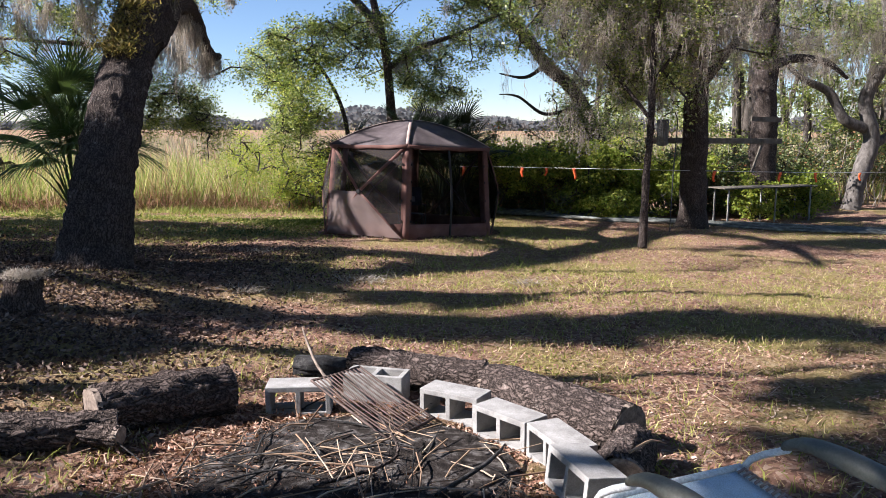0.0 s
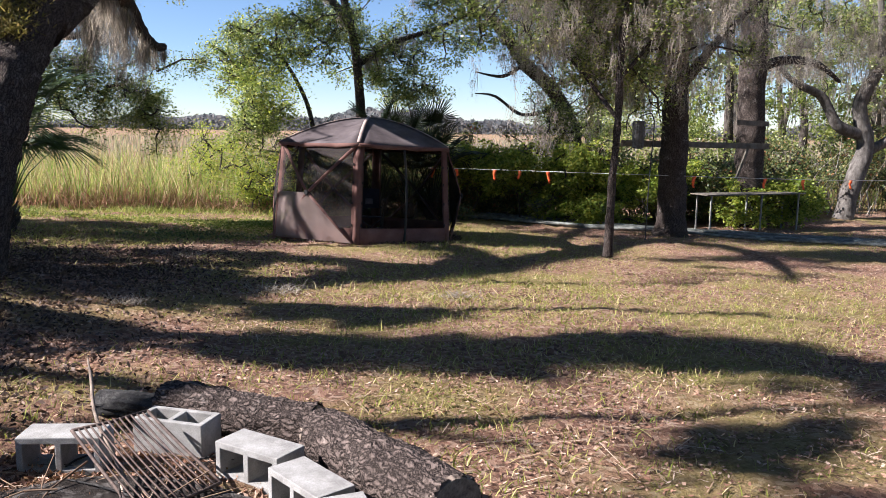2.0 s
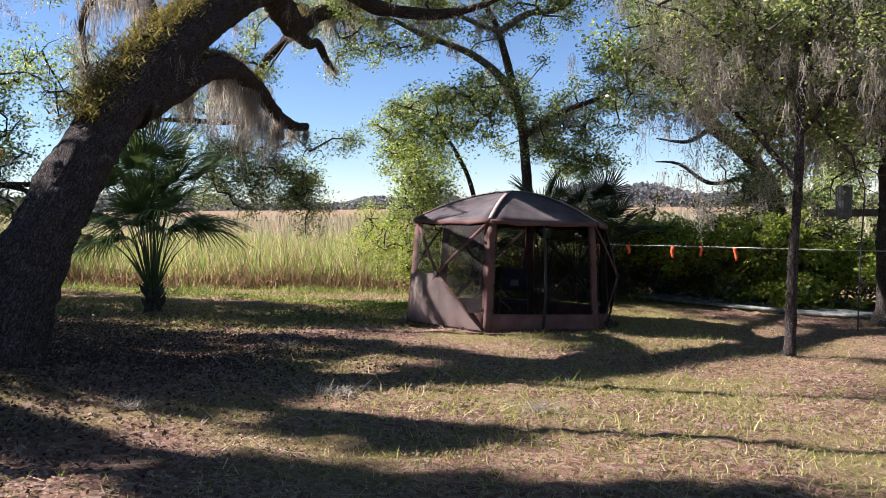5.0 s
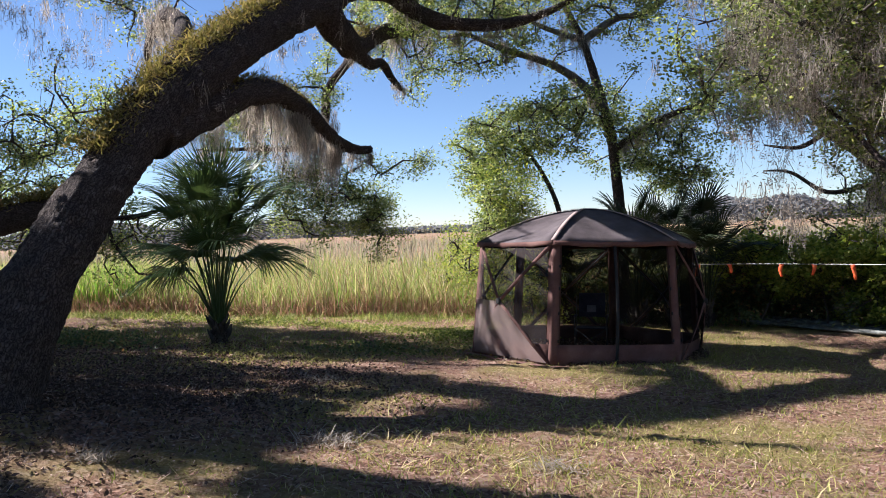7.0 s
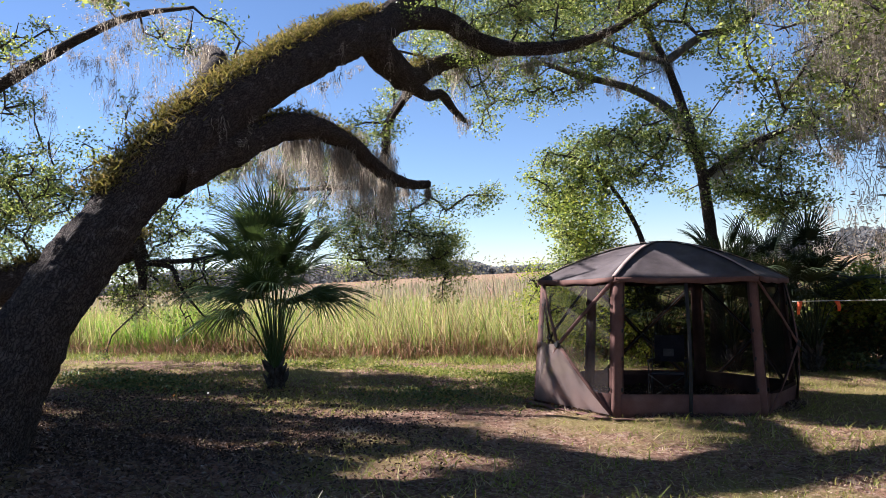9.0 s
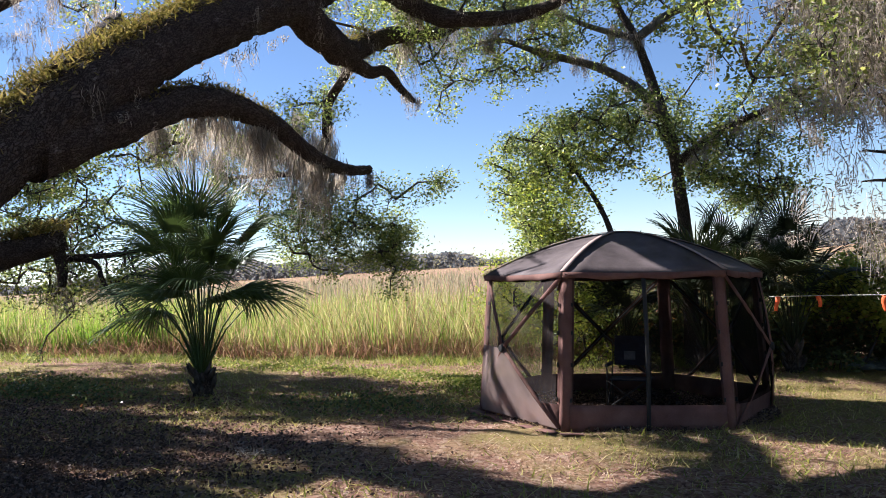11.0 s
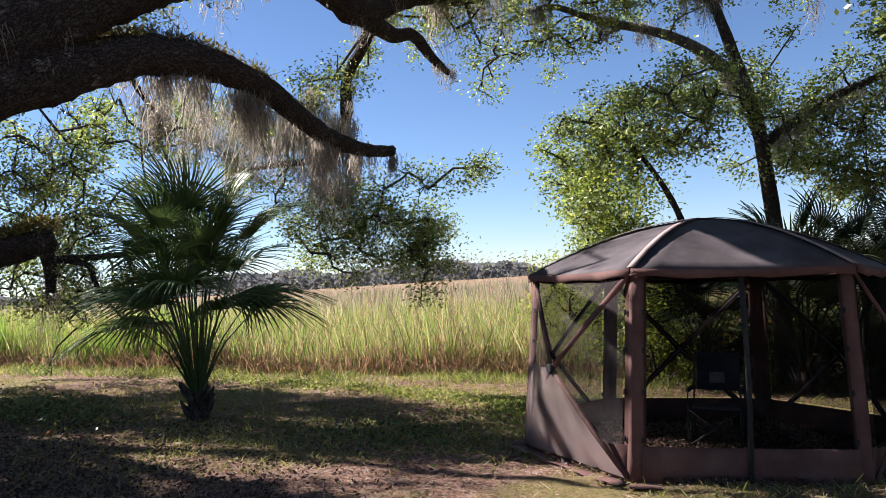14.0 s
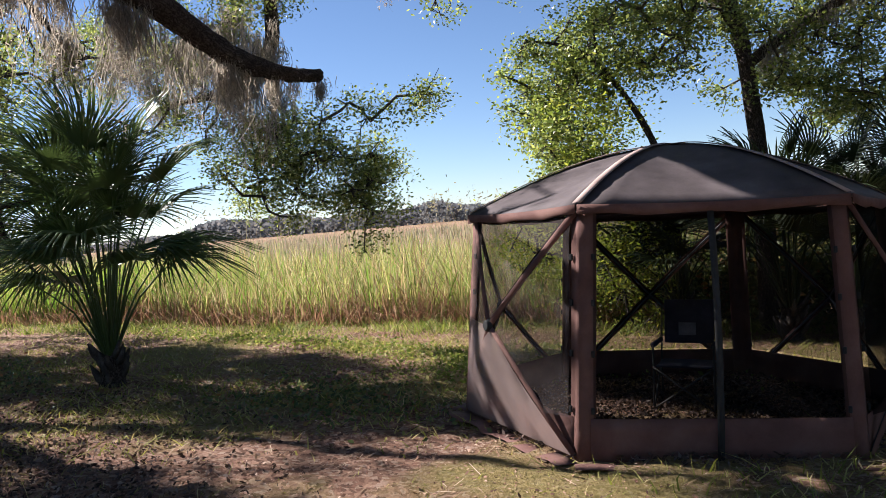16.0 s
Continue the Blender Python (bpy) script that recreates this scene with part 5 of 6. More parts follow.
# ---- the right side: trees, brush, beam, line ----
def mossy_tree(name, label, trunk, radii, limbs, crowns, moss, leaf=(0.072, 0.038), material=None, bark=None, seed=0, sides=20):
    ob = tree(name, label, on_ground(trunk[0].x, trunk[0].y))
    limb(ob, "trunk", trunk, radii, bark, sides=sides, rough=0.13, step=0.1, ridges=1.5, seed=seed)
    anchors = list(resample(trunk[1:], 0.4))
    for i, (pts, rr) in enumerate(limbs):
        limb(ob, "limb", pts, rr, bark, sides=12, rough=0.15, step=0.14, seed=seed + i + 1)
        anchors += resample(pts, 0.4)
    cl, per = [], []
    for c, r, n, k in crowns:
        a, b = ball(n, tuple(yard(*c)), r, k)
        cl += a
        per += b
    if cl:
        foliage(ob, cl, [int(q * 0.75) for q in per], anchors, leaf, material, 0.2)
    tops = []
    for c, r, n in moss:
        bunch = np.array(tuple(yard(*c))) + rng.normal(size=(max(3, n // 22), 3)) * np.array(r) * 0.6
        m = n // 9
        tops.append(bunch[rng.integers(0, len(bunch), m)] + rng.normal(size=(m, 3)) * np.array((0.14, 0.14, 0.2)))
    if tops:
        moss_on(ob, np.concatenate(tops), 0.25, 1.2, 0.006)
        tuft = [(*q, 0.45) for q in np.concatenate(tops)[::9]]
        o = np.array(ob.matrix_world.translation)
        v, f = leaf_quads(clump_centres(tuft, [150] * len(tuft), 0.24) - o, 0.055, 0.012)
        put("moss_tuft", raw_mesh("moss_tuft", v, f, M_MOSS), ob, "grey-brown clumped moss")["kind"] = "stuff"
    return ob


Y = yard
mossy_tree("sapling_oak", "slim pale-trunked tree with a mossy drooping crown", [Y(3.83, 15.12, 0.05), Y(3.82, 15.1, 1.2), Y(3.86, 15.1, 2.4), Y(3.9, 15.3, 4.0), Y(4.2, 15.8, 6.0)],
           [0.085, 0.065, 0.06, 0.05, 0.02], [([Y(3.86, 15.15, 2.5), Y(3.2, 15.6, 3.4), Y(2.5, 16.2, 4.2)], [0.04, 0.03, 0.012]), ([Y(3.88, 15.2, 3.2), Y(4.6, 15.6, 4.1), Y(5.2, 16.2, 5.0)], [0.04, 0.03, 0.012])],
           [((3.5, 15.8, 3.6), (1.2, 0.8, 1.0), 26, 200), ((4.6, 16.0, 4.6), (1.6, 0.9, 1.2), 32, 200), ((2.8, 16.0, 5.0), (1.4, 0.9, 1.0), 24, 200), ((3.9, 16.0, 6.2), (2.0, 1.0, 0.9), 26, 200)],
           [((3.6, 15.7, 4.0), (1.5, 0.8, 1.0), 2800), ((4.6, 16.0, 4.7), (1.7, 0.9, 1.0), 2800), ((2.8, 16.0, 5.2), (1.3, 0.8, 0.8), 1500)], seed=31, sides=12)
mossy_tree("big_oak", "large mossy oak with a thick straight trunk", [Y(6.35, 20.3, 0.0), Y(6.36, 20.25, 0.6), Y(6.3, 20.2, 2.2), Y(6.25, 20.2, 4.2), Y(6.4, 20.4, 6.6), Y(6.6, 20.6, 9.5)],
           [0.46, 0.34, 0.3, 0.28, 0.24, 0.12], [([Y(6.25, 20.2, 4.0), Y(5.0, 19.8, 5.4), Y(3.4, 19.4, 6.2), Y(1.6, 19.2, 6.3)], [0.17, 0.13, 0.09, 0.03]),
                                                ([Y(6.3, 20.2, 3.6), Y(7.4, 20.4, 5.0), Y(8.8, 20.6, 6.4)], [0.14, 0.1, 0.03]), ([Y(6.35, 20.3, 6.0), Y(5.2, 20.8, 7.4), Y(4.0, 21.2, 8.6)], [0.14, 0.1, 0.03])],
           [((4.2, 19.8, 5.2), (2.2, 1.2, 1.5), 84, 300), ((2.2, 19.4, 6.2), (1.5, 1.0, 1.0), 26, 240), ((6.2, 20.6, 6.8), (2.4, 1.4, 1.4), 40, 240), ((5.0, 19.6, 3.6), (1.2, 0.7, 1.1), 22, 240)],
           [((4.6, 19.9, 5.2), (2.2, 1.0, 1.3), 4200), ((6.3, 20.0, 5.0), (1.6, 0.6, 1.4), 3200), ((2.6, 19.5, 6.4), (1.6, 0.8, 0.8), 420), ((5.4, 19.6, 3.9), (1.2, 0.6, 0.7), 500)], seed=41)
mossy_tree("dark_pine", "tall straight dark trunk beside the mossy oak", [Y(9.6, 24.2, -0.1), Y(9.58, 24.0, 1.6), Y(9.45, 24.0, 4.5), Y(9.38, 24.0, 7.0), Y(9.3, 24.0, 11.0)], [0.45, 0.38, 0.36, 0.35, 0.28],
           [([Y(9.4, 24.0, 4.6), Y(10.4, 24.3, 5.0), Y(11.6, 24.8, 5.0), Y(12.6, 25.4, 4.6)], [0.16, 0.13, 0.1, 0.05])], [((9.2, 24.3, 8.6), (2.2, 1.4, 1.4), 26, 240)],
           [((10.8, 24.6, 5.6), (1.4, 0.7, 0.9), 420)], seed=51)
mossy_tree("hedge_oak", "leaning dark oak limb reaching out of the hedge", [Y(5.1, 26.0, 0.2), Y(5.0, 26.0, 1.7), Y(4.5, 25.6, 3.2), Y(3.84, 25.0, 4.05), Y(3.03, 25.0, 4.75), Y(2.3, 25.0, 5.7), Y(1.4, 25.0, 6.4), Y(0.4, 25.0, 6.7)],
           [0.24, 0.24, 0.22, 0.2, 0.19, 0.17, 0.1, 0.03], [([Y(3.0, 25.0, 4.7), Y(2.4, 24.8, 4.3), Y(1.6, 24.8, 4.4)], [0.07, 0.05, 0.02]), ([Y(3.9, 25.0, 3.4), Y(3.0, 24.7, 3.2), Y(2.2, 24.7, 3.7), Y(1.6, 24.6, 3.75)], [0.06, 0.05, 0.04, 0.015])],
           [((4.4, 25.2, 2.8), (0.9, 0.7, 1.1), 28, 260), ((2.0, 25.2, 6.8), (2.2, 1.0, 0.9), 30, 220)], [((2.6, 25.0, 5.6), (1.0, 0.5, 0.7), 360), ((1.4, 25.0, 6.2), (1.2, 0.5, 0.5), 240)], seed=61)
mossy_tree("far_oak", "crooked pale oak hung with grey moss", [Y(14.3, 28.0, -0.2), Y(14.5, 28.0, 1.2), Y(14.9, 28.0, 2.8), Y(14.6, 28.0, 4.2), Y(15.2, 28.0, 5.8), Y(14.9, 28.0, 8.0)], [0.34, 0.3, 0.27, 0.22, 0.17, 0.08],
           [([Y(14.9, 28.0, 2.6), Y(15.8, 28.0, 3.2), Y(16.6, 28.1, 4.2), Y(17.8, 28.0, 4.6)], [0.18, 0.15, 0.12, 0.05]), ([Y(14.7, 28.0, 3.2), Y(13.8, 27.8, 3.5), Y(13.2, 27.8, 4.4), Y(12.2, 27.6, 4.8), Y(11.2, 27.6, 5.6)], [0.2, 0.18, 0.15, 0.11, 0.04])],
           [((14.0, 28.3, 7.0), (3.4, 1.5, 1.6), 46, 260), ((17.0, 28.4, 6.0), (2.4, 1.4, 1.6), 26, 260)],
           [((13.4, 28.0, 6.2), (2.8, 0.8, 1.3), 4200), ((16.6, 28.0, 5.6), (2.4, 0.8, 1.3), 3000), ((12.0, 27.6, 5.4), (1.5, 0.6, 0.9), 500)], bark=M_BARK_PALE, seed=71)
side_oak = mossy_tree("side_oak", "old oak with a low broken limb and hanging moss", [Y(-13.3, 11.6, 0.0), Y(-12.9, 12.0, 0.9), Y(-12.4, 12.6, 1.6), Y(-11.8, 13.5, 2.05), Y(-11.3, 14.25, 2.35), Y(-10.6, 15.3, 2.72)],
           [0.46, 0.42, 0.4, 0.34, 0.28, 0.19], [([Y(-10.7, 15.2, 2.55), Y(-10.62, 15.25, 2.2), Y(-10.63, 15.25, 1.85)], [0.13, 0.1, 0.07]), ([Y(-10.7, 15.3, 2.4), Y(-10.3, 15.7, 2.3), Y(-10.15, 15.8, 1.9), Y(-9.9, 16.2, 1.3)], [0.06, 0.05, 0.04, 0.015]),
                                                ([Y(-10.5, 15.4, 2.4), Y(-9.9, 16.2, 2.5), Y(-9.0, 17.0, 2.9)], [0.06, 0.045, 0.015]), ([Y(-12.9, 12.0, 1.0), Y(-13.6, 12.2, 4.6), Y(-14.2, 11.4, 7.4)], [0.28, 0.22, 0.1]),
                                                ([Y(-13.6, 12.2, 4.6), Y(-12.4, 13.6, 6.2), Y(-10.6, 14.6, 7.2), Y(-8.8, 15.0, 7.2)], [0.15, 0.12, 0.08, 0.03])],
           [((-11.6, 16.2, 3.6), (2.0, 1.3, 1.6), 40, 300), ((-13.4, 13.2, 6.4), (2.2, 1.4, 1.3), 15, 300), ((-10.0, 15.8, 7.0), (1.4, 1.2, 0.7), 9, 280), ((-15.0, 17.6, 3.4), (2.4, 1.4, 2.0), 44, 280), ((-13.5, 14.2, 3.6), (1.6, 1.2, 1.3), 36, 300), ((-17.0, 15.6, 3.4), (2.4, 1.5, 2.2), 50, 300), ((-12.6, 16.8, 2.0), (1.2, 0.8, 0.9), 14, 240)],
           [((-11.4, 14.6, 6.2), (1.6, 1.0, 0.8), 420), ((-9.8, 14.8, 7.0), (1.0, 0.6, 0.4), 260), ((-10.6, 15.5, 2.0), (0.5, 0.4, 0.3), 160), ((-12.6, 13.0, 6.0), (1.8, 1.3, 0.8), 420)], seed=81)


c = along([Y(-12.4, 12.6, 1.6), Y(-11.8, 13.5, 2.05), Y(-11.3, 14.25, 2.35), Y(-10.7, 15.2, 2.65)], 2600, 0.05) + np.array((0, 0, 0.3)) + rng.normal(size=(2600, 3)) * np.array((0.14, 0.14, 0.03))
put("fern_mat", raw_mesh("fern_mat", *blades(c - np.array(side_oak.matrix_world.translation), rng.uniform(0.06, 0.2, 2600), 0.018, 0.8, 2, 0.7), M_FERN), side_oak, "dry reddish ferns on the limb")["kind"] = "stuff"


SUNLIT = [  # gaps in the crowns, by the sunny spots they leave on the yard: x, y and half widths
    (-0.4, 14.0, 2.2, 0.7), (-0.5, 10.0, 0.9, 0.3), (2.7, 14.8, 1.3, 0.5), (4.8, 12.0, 3.6, 2.2), (3.0, 9.4, 2.0, 1.2), (8.0, 13.5, 3.4, 3.0),
    (6.6, 9.4, 3.0, 1.8), (-1.6, 7.8, 1.0, 0.3), (0.2, 8.1, 1.1, 0.4), (-1.45, 6.3, 0.5, 0.2), (-2.5, 6.5, 0.5, 0.25), (0.7, 6.2, 1.1, 0.25)]
SUNLIT += [(1.2, 5.6, 0.8, 0.25), (2.9, 6.2, 1.2, 0.3), (-3.4, 6.9, 0.5, 0.3), (-2.3, 4.6, 0.9, 0.3), (-3.8, 8.2, 0.6, 0.25), (1.6, 4.3, 0.6, 0.3), (-1.5, 5.4, 1.0, 0.25), (0.3, 4.1, 1.0, 0.65), (1.2, 2.2, 0.6, 0.3), (-3.6, 11.3, 0.9, 0.2),
           (-2.3, 12.6, 0.9, 0.25), (-0.2, 10.9, 0.7, 0.3), (-6.5, 14.3, 0.6, 0.3), (-4.8, 14.0, 0.7, 0.25), (-4.6, 16.4, 0.9, 0.25), (-1.6, 15.2, 1.9, 0.6)]
SUNLIT += [(-9.6, 16.9, 1.0, 0.3), (-3.4, 14.7, 1.1, 0.25), (-7.0, 15.6, 1.0, 0.25), (-9.5, 19.2, 4.0, 0.8), (-3.6, 19.3, 2.0, 0.8), (2.4, 17.9, 1.7, 1.0), (1.0, 17.2, 0.9, 0.5), (2.6, 15.4, 1.6, 0.7), (-1.4, 17.2, 0.8, 0.4), (-3.2, 17.7, 1.2, 0.5)]


def shade_oaks():
    """Unseen tall oaks west of the yard, implied by its dappled shade; crown clumps are placed up-sun to throw it."""
    for bx, by, x0, x1, y0, y1, n, seed in ((-16.0, 1.5, -3.5, 6.5, -1.0, 7.8, 125, 91), (-15.0, 7.5, -7.0, 4.0, 7.0, 13.0, 130, 92), (-19.0, 11.0, -11.0, 4.0, 12.5, 19.5, 130, 93), (-21.0, 4.0, -8.5, -2.6, 4.5, 11.0, 58, 94)):
        b = on_ground(*yard(bx, by).xy)
        ob = tree("shade_oak", "tall spreading oak out of view, crown placed to shade the yard", b)
        ob["group"] = "oaks west of the yard"
        trunk = [b + Vector(p) for p in ((0, 0, -0.2), (0.1, 0, 2.0), (0.4, 0.1, 5.0), (1.0, 0.2, 8.5))]
        limb(ob, "trunk", trunk, [0.5, 0.4, 0.34, 0.2], sides=16, step=0.3, seed=seed)
        anchors = list(resample(trunk[2:], 0.4))
        for k in range(5):
            a = radians(-60 + 30 * k)
            pts = [trunk[2] + Vector((0, 0, 0.3 * k)), trunk[2] + Vector((3.0 * math.cos(a), 3.0 * math.sin(a), 2.2)), trunk[2] + Vector((7.0 * math.cos(a), 5.0 * math.sin(a), 4.0))]
            limb(ob, "limb", pts, [0.2, 0.14, 0.05], sides=8, step=0.4, seed=seed + k)
            anchors += resample(pts, 0.5)
        cl, per = [], []
        for k in range(n):
            h = rng.uniform(8.5, 11.5)
            gx_, gy_, r = rng.uniform(x0, x1), rng.uniform(y0, y1), rng.uniform(0.35, 0.75)
            if any(((gx_ - u) / (ru + 1.2 * r)) ** 2 + ((gy_ - v) / (rv + 0.6 * r)) ** 2 < 1 for u, v, ru, rv in SUNLIT):
                continue
            drop = h - float(ground_z(gx_, gy_))
            cl.append((gx_ - 1.376 * drop, gy_ - 0.22 * drop, h, r))
            per.append(300)
        foliage(ob, cl, per, anchors, (0.2, 0.11), None, 0.2)


def rear_oaks():
    """Unseen oaks added behind and beside the path to cut the sky's fill light."""
    for bx, by, seed in ((3.5, -9.0, 101), (-7.0, -10.0, 102), (12.5, -4.0, 103), (15.5, 5.5, 104), (-15.0, -7.0, 105)):
        b = on_ground(bx, by)
        ob = tree("sky_blocking_oak", "unseen broad oak added to block sky light behind the path", b)
        ob["group"] = "oaks round the yard"
        trunk = [b + Vector(p) for p in ((0, 0, -0.2), (0.1, 0.1, 1.8), (0.3, 0.3, 4.2), (0.2, 0.8, 7.0))]
        limb(ob, "trunk", trunk, [0.6, 0.45, 0.4, 0.2], sides=16, step=0.3, seed=seed)
        anchors = list(resample(trunk[2:], 0.4))
        for k in range(6):
            a = radians(60 * k + seed)
            pts = [trunk[2], trunk[2] + Vector((2.6 * math.cos(a), 2.6 * math.sin(a), 1.8)), trunk[2] + Vector((6.0 * math.cos(a), 6.0 * math.sin(a), 3.2))]
            limb(ob, "limb", pts, [0.22, 0.15, 0.05], sides=8, step=0.4, seed=seed + k)
            anchors += resample(pts, 0.5)
        cl, per = ball(70, (b.x, b.y, b.z + 8.2), (4.6, 4.6, 2.0), 200)
        foliage(ob, [(x, y, max(z, b.z + 4.5), r * 1.7) for x, y, z, r in cl], per, anchors, (0.3, 0.2), None, 0.3)


rear_oaks()
shade_oaks()


def hedge():
    for x, y, r, h, n, k, mat_, s in ((-3.3, 24.2, 1.0, 0.8, 34, 240, M_DARK_LEAF, 11), (-2.1, 24.5, 1.0, 0.85, 36, 240, M_DARK_LEAF, 12), (-0.9, 24.6, 1.2, 0.8, 46, 280, M_DARK_LEAF, 7), (0.6, 24.9, 1.2, 0.85, 52, 280, M_DARK_LEAF, 8), (1.9, 25.0, 1.2, 0.95, 66, 280, M_DARK_LEAF, 1), (3.4, 24.8, 1.3, 1.0, 72, 280, M_DARK_LEAF, 2), (5.0, 24.6, 1.2, 1.05, 66, 280, M_DARK_LEAF, 3), (6.8, 25.6, 1.3, 0.9, 50, 260, M_DARK_LEAF, 4), (8.3, 25.4, 1.1, 0.8, 40, 260, M_DARK_LEAF, 9), (10.4, 26.2, 1.3, 0.9, 44, 260, M_DARK_LEAF, 10), (13.2, 30.0, 1.6, 1.2, 40, 240, M_DARK_LEAF, 13), (16.0, 31.0, 1.7, 1.4, 40, 240, M_DARK_LEAF, 14), (18.6, 30.5, 1.6, 1.2, 36, 240, M_DARK_LEAF, 15),
                                      (9.4, 27.6, 1.5, 0.9, 46, 240, M_DARK_LEAF, 5), (11.8, 28.4, 1.6, 0.9, 46, 240, M_DARK_LEAF, 6)):
        b = on_ground(*yard(x, y).xy)
        ob = tagged(tree("bramble_bush", "dense dark green bramble bush along the yard edge", b, "bush"), group="brambles along the yard edge")
        cl, per = ball(n, (b.x, b.y, b.z + h), (r, 0.9, h), int(k * 0.62))
        foliage(ob, cl, per, [b + Vector((0.4 * i, 0, 0.1)) for i in (-2, 0, 2)], (0.095, 0.06), mat_, 0.18)
    # Bright vine colour carries the sunlight on the hedge's top and front.
    for x, y, r, h, n in ((1.6, 24.0, 0.8, 1.5, 24), (3.0, 23.7, 1.0, 1.5, 34), (4.4, 23.5, 1.0, 1.6, 36), (5.0, 23.2, 1.0, 0.35, 26), (6.2, 23.9, 0.8, 1.1, 24), (7.2, 24.0, 0.7, 1.5, 16), (3.8, 23.9, 1.0, 0.9, 22), (9.6, 23.6, 1.2, 0.7, 20), (11.2, 24.2, 0.9, 0.8, 12)):
        b = on_ground(*yard(x, y).xy)
        ob = tagged(tree("vine_bush", "yellow-green vines over the brambles, sunlight put into their colour", b, "bush"), group="vines over the brambles")
        cl, per = ball(n, (b.x, b.y, b.z + h), (r, 0.5, 0.4), 240)
        foliage(ob, cl, per, [b + Vector((0, 0, 0.1))], (0.09, 0.06), M_YELLOW_LEAF, 0.14)
    # bare pale brush and woods behind
    n = 1500
    x, y = rng.uniform(-1, 26, n), rng.uniform(28, 46, n)
    y = np.where(x < 8, y + 6, y)
    feet = np.stack([x, y, ground_z(x, y)], 1)
    stuff("bare_brush", blades(feet, rng.uniform(1.2, 4.0, n), 0.016, 0.25, 4, 0.3), M_BRUSH, "bare grey brush and saplings behind the hedge", "brush")
    c = []
    for k in range(430):
        xx = rng.uniform(7, 40)
        yy = rng.uniform(31, 52) + 0.15 * abs(xx - 20)
        c.append((xx, yy, -1.2 + rng.uniform(0.3, 10.5), rng.uniform(0.7, 1.7)))
    stuff("back_woods", leaf_quads(clump_centres(c, [190] * len(c), 0.35), 0.17, 0.09), M_OAK_LEAF, "mossy oak woods behind the yard", "woods")
    tops = np.array([q[:3] for q in c if q[2] > 2.0])
    tops = tops[rng.integers(0, len(tops), 5500)] + rng.normal(size=(5500, 3)) * np.array((1.0, 1.0, 0.9))
    stuff("woods_moss", strands(tops, rng.uniform(0.4, 1.8, 5500), 0.018, 0.2, 4), M_MOSS, "grey moss hanging in the woods", "moss")
    trunks = []
    for k in range(40):
        xx, yy = rng.uniform(9, 40), rng.uniform(30, 52)
        trunks.append(tube_arrays([(xx, yy, -1.6), (xx + rng.normal() * 0.3, yy, 2.0), (xx + rng.normal() * 0.9, yy, 8.0)], [0.25, 0.2, 0.12], sides=8, step=0.8, cap=False))
    stuff("woods_trunks", join_arrays(trunks), M_TWIG, "dark trunks of the woods behind the yard", "woods")


hedge()


def beam_and_table():
    a, b = yard(5.0, 20.0, 2.28), yard(9.9, 23.55, 2.5)
    ob = thing("tree_beam", Matrix.Translation(a), "weathered board beam fixed between two trees", "beam")
    d = b - a
    rot = d.to_track_quat("X", "Z").to_matrix()
    part("board", box((d.length, 0.045, 0.15), tuple(d / 2), 0.006, rot), M_WEATHERED, ob)
    part("upper_board", box((1.5, 0.04, 0.14), tuple(d * 0.86 + Vector((0, 0, 0.62))), 0.006, rot), M_WEATHERED, ob)
    part("brace", box((0.08, 0.04, 1.0), tuple(d * 0.8 + Vector((0, -0.02, -0.45))), 0.006, rot @ Matrix.Rotation(radians(28), 3, "Y")), M_WEATHERED, ob)
    t0 = on_ground(*yard(9.2, 22.9).xy)
    tb = thing("work_table", Matrix.Translation(t0) @ pose(0, 0, 0, 0, 0, 22), "long low table with white legs under the trees", "table")
    part("tabletop", box((3.4, 0.7, 0.03), (0, 0, 1.02), 0.006), M_WEATHERED, tb)
    for x in (-1.5, 0.2, 1.5):
        for y in (-0.28, 0.28):
            part("leg", box((0.04, 0.04, 1.02), (x, y, 0.5), 0.005), M_TABLE, tb)
    p0 = on_ground(*yard(5.5, 19.2).xy)
    pole = thing("feeder_pole", Matrix.Translation(p0), "black iron pole with a hanging dark bird feeder", "feeder")
    tube("pole", [(0, 0, -0.1), (0.02, 0, 1.4), (0.06, 0, 2.7), (-0.1, 0, 2.85), (-0.28, 0, 2.75)], [0.014] * 5, M_POLE, pole, sides=8, step=0.1)
    bm = bmesh.new()
    bmesh.ops.create_cone(bm, cap_ends=True, segments=16, radius1=0.13, radius2=0.15, depth=0.62)
    bmesh.ops.bevel(bm, geom=bm.edges[:], offset=0.02, segments=2, affect="EDGES")
    bmesh.ops.translate(bm, vec=(-0.28, 0, 2.38), verts=bm.verts)
    part("feeder", bm, M_POLE, pole, "dark cylindrical feeder")


beam_and_table()


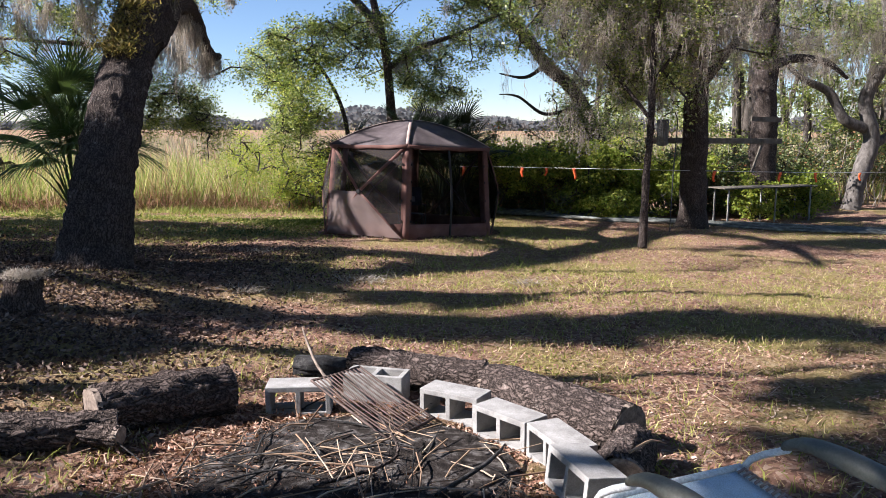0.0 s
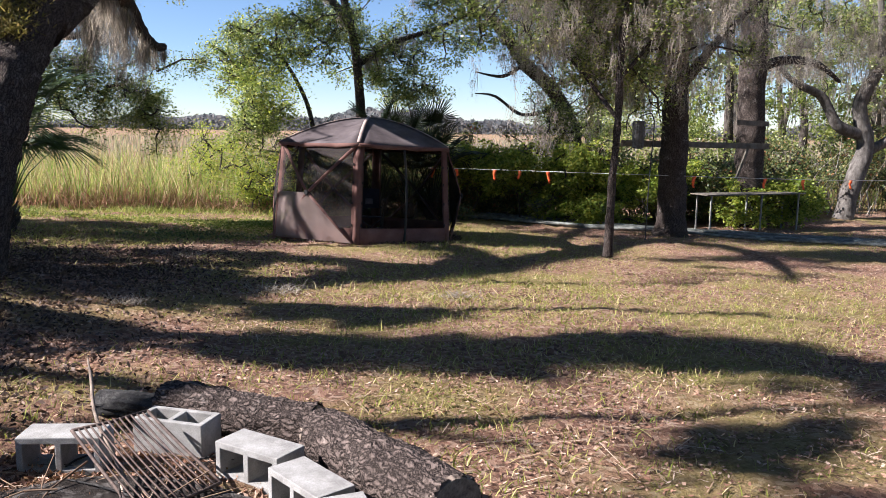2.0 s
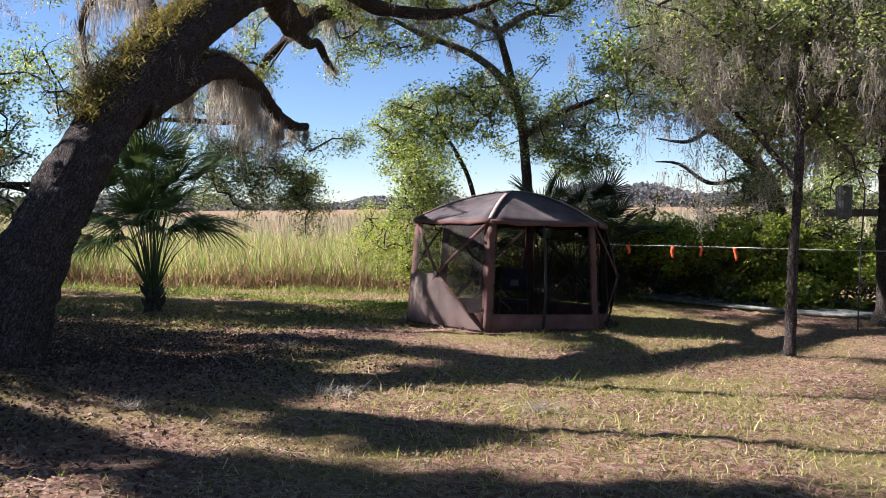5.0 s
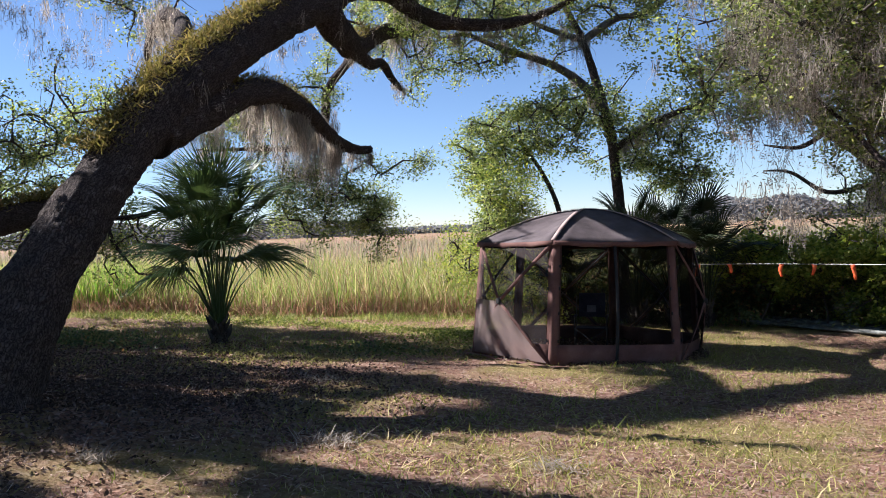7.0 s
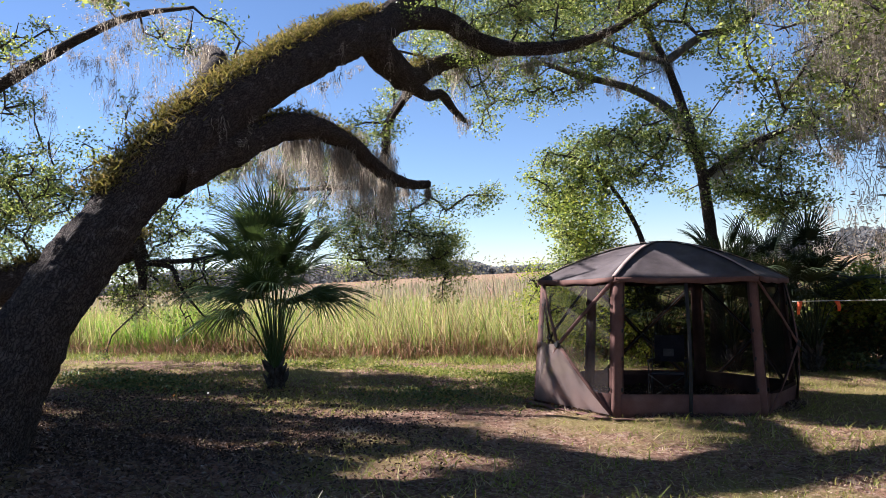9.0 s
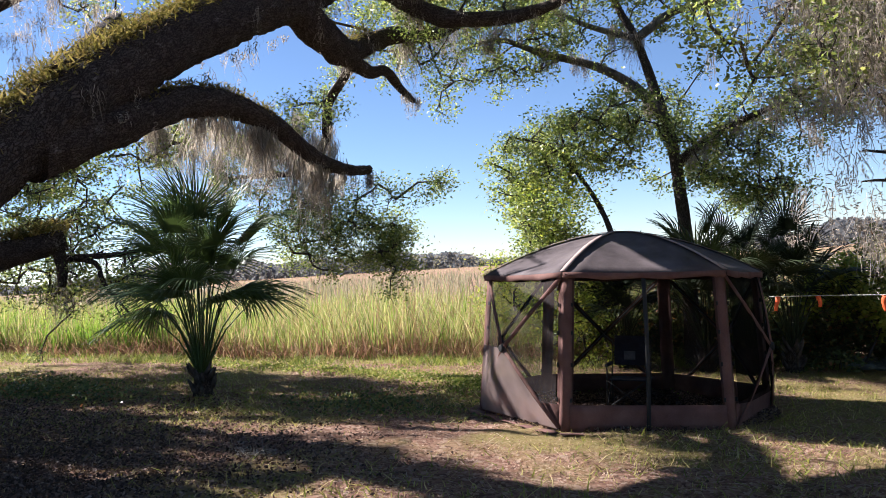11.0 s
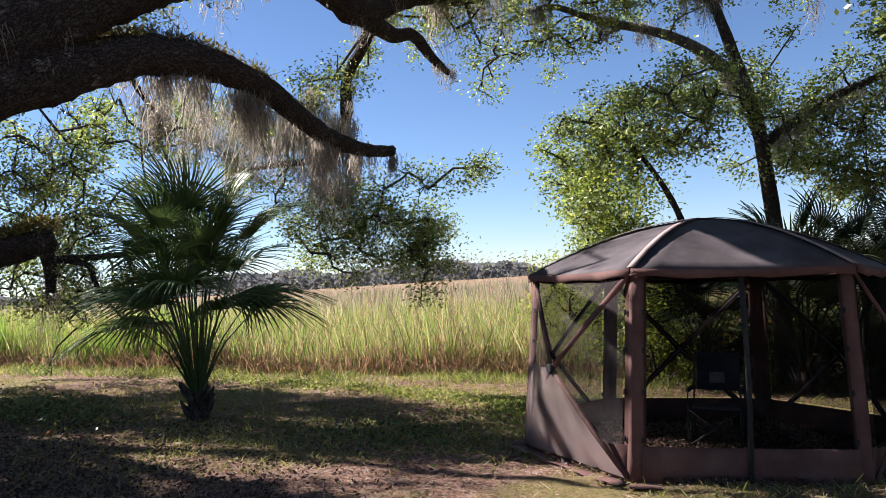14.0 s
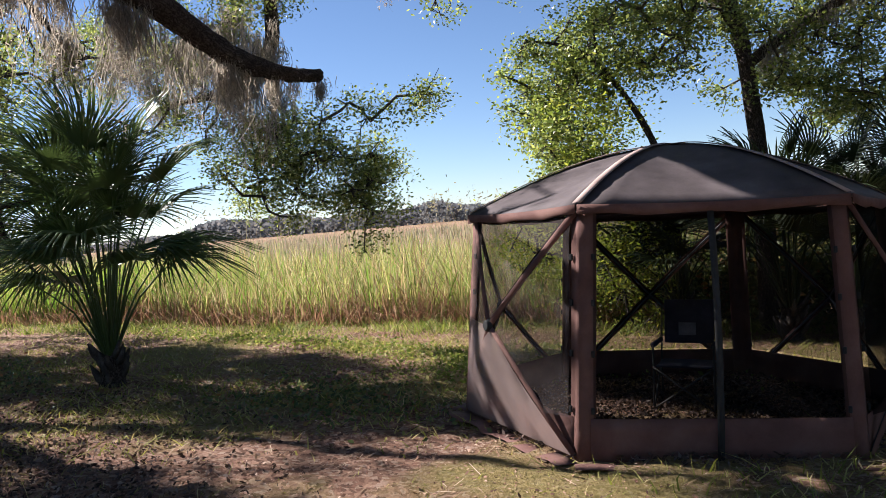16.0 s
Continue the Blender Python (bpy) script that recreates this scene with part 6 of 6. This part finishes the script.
def flag_line():
    ends = [yard(0.4, 21.6, 1.52), yard(2.0, 21.93, 1.54), yard(6.3, 19.95, 1.56), yard(11.5, 23.0, 1.62), yard(16.0, 27.0, 1.75)]
    ob = thing("flag_line", Matrix.Translation(ends[0]), "white line with orange tape flags strung between trees", "line")
    pts = local(ob, ends)
    tube("line", pts, [0.007] * len(pts), M_LINE, ob, sides=5, step=0.4)
    line = resample(pts, 0.2)
    for k in (1, 5, 9, 13, 17, 34, 46, 54, 66):
        p = line[k]
        h = 0.2 + 0.12 * ((k * 7) % 5) / 5
        v = [p + Vector((dx + 0.02 * math.sin(k + i), 0.012 * math.sin(2 * i + k), -h * i / 4)) for i in range(5) for dx in (-0.045 + 0.004 * i, 0.0, 0.045 - 0.006 * i)]
        f = [(3 * i + j, 3 * i + j + 1, 3 * i + j + 4, 3 * i + j + 3) for i in range(4) for j in range(2)]
        fo = put("flag", raw_mesh("flag", [tuple(q) for q in v], f, M_FLAG), ob, "orange tape flag")
        fo.modifiers.new("thickness", "SOLIDIFY").thickness = 0.002


flag_line()


def hose_pile():
    for k in range(9):
        off = 0.16 * k
        pts = []
        for x in (1.2, 2.8, 4.6, 6.4, 8.4, 10.6, 13.5):
            y = 24.2 - 0.5 * (x - 1.2) + 0.02 * (x - 5) ** 2 + off - 0.7 + rng.normal() * 0.24
            pts.append(on_ground(*yard(x, y).xy, 0.04 + 0.05 * rng.uniform()))
        ob = tube("hose", [p - pts[0] for p in pts], [0.03 + 0.012 * (k % 3)] * 7, M_PIPE, sides=8, step=0.25)
        ob.matrix_world = Matrix.Translation(pts[0])
        tagged(ob, "grey-green irrigation hose lying along the hedge", "hose", "hoses along the hedge")
    v, f = [], []
    for i in range(13):
        for j in range(7):
            x, y = 2.0 + 2.6 * i / 12, 23.3 - 0.35 * i / 12 * 2.6 + 0.6 * j / 6
            p = on_ground(*yard(x, y).xy, 0.05 + 0.05 * noise.noise(Vector((x * 3, y * 5, 0))) * (0 < j < 6))
            v.append(tuple(p))
    for i in range(12):
        for j in range(6):
            f.append((i * 7 + j, (i + 1) * 7 + j, (i + 1) * 7 + j + 1, i * 7 + j + 1))
    tarp = put("tarp", raw_mesh("tarp", v, f, M_PIPE, True))
    tarp.modifiers.new("thickness", "SOLIDIFY").thickness = 0.006
    tagged(tarp, "crumpled grey-green tarp lying beside the hedge", "tarp")


hose_pile()


def herbs():
    for cx, cy, rx, ry, n, seed in ((-10.3, 14.6, 2.2, 1.0, 5200, 1), (-3.6, 19.4, 1.4, 1.6, 3600, 2), (-6.8, 9.6, 0.9, 0.9, 1600, 3), (-7.5, 19.6, 7.0, 0.7, 3600, 4), (-4.2, 16.4, 1.6, 1.0, 1500, 5)):
        q = yard(cx, cy)
        x, y = q.x + rng.normal(size=n) * rx * 0.5, q.y + rng.normal(size=n) * ry * 0.5
        c = np.stack([x, y, ground_z(x, y) + rng.uniform(0.01, 0.2 if seed in (1, 3) else 0.07, n)], 1)
        stuff("low_herbs", leaf_quads(c, 0.06, 0.035, 1.0), M_DARK_LEAF if seed in (1, 3, 5) else M_EDGE, "low green weeds growing on the yard", "weeds")


def fallen_moss():
    for x, y, w, n in ((-2.1, 8.5, 0.1, 120), (-1.05, 10.1, 0.22, 220), (1.1, 10.1, 0.12, 90), (-2.9, 12.8, 0.14, 110)):
        b = on_ground(*yard(x, y).xy)
        c = rng.normal(size=(n, 3)) * np.array((w, w * 0.5, 0.015)) + np.array((0, 0, 0.02))
        ob = put("fallen_moss", raw_mesh("fallen_moss", *blades(c, rng.uniform(0.04, 0.14, n), 0.006, 1.2, 3, 0.9), M_MOSS))
        ob.matrix_world = Matrix.Translation(b)
        tagged(ob, "pale tuft of fallen grey moss on the yard", "moss", kind="stuff")


fallen_moss()
herbs()
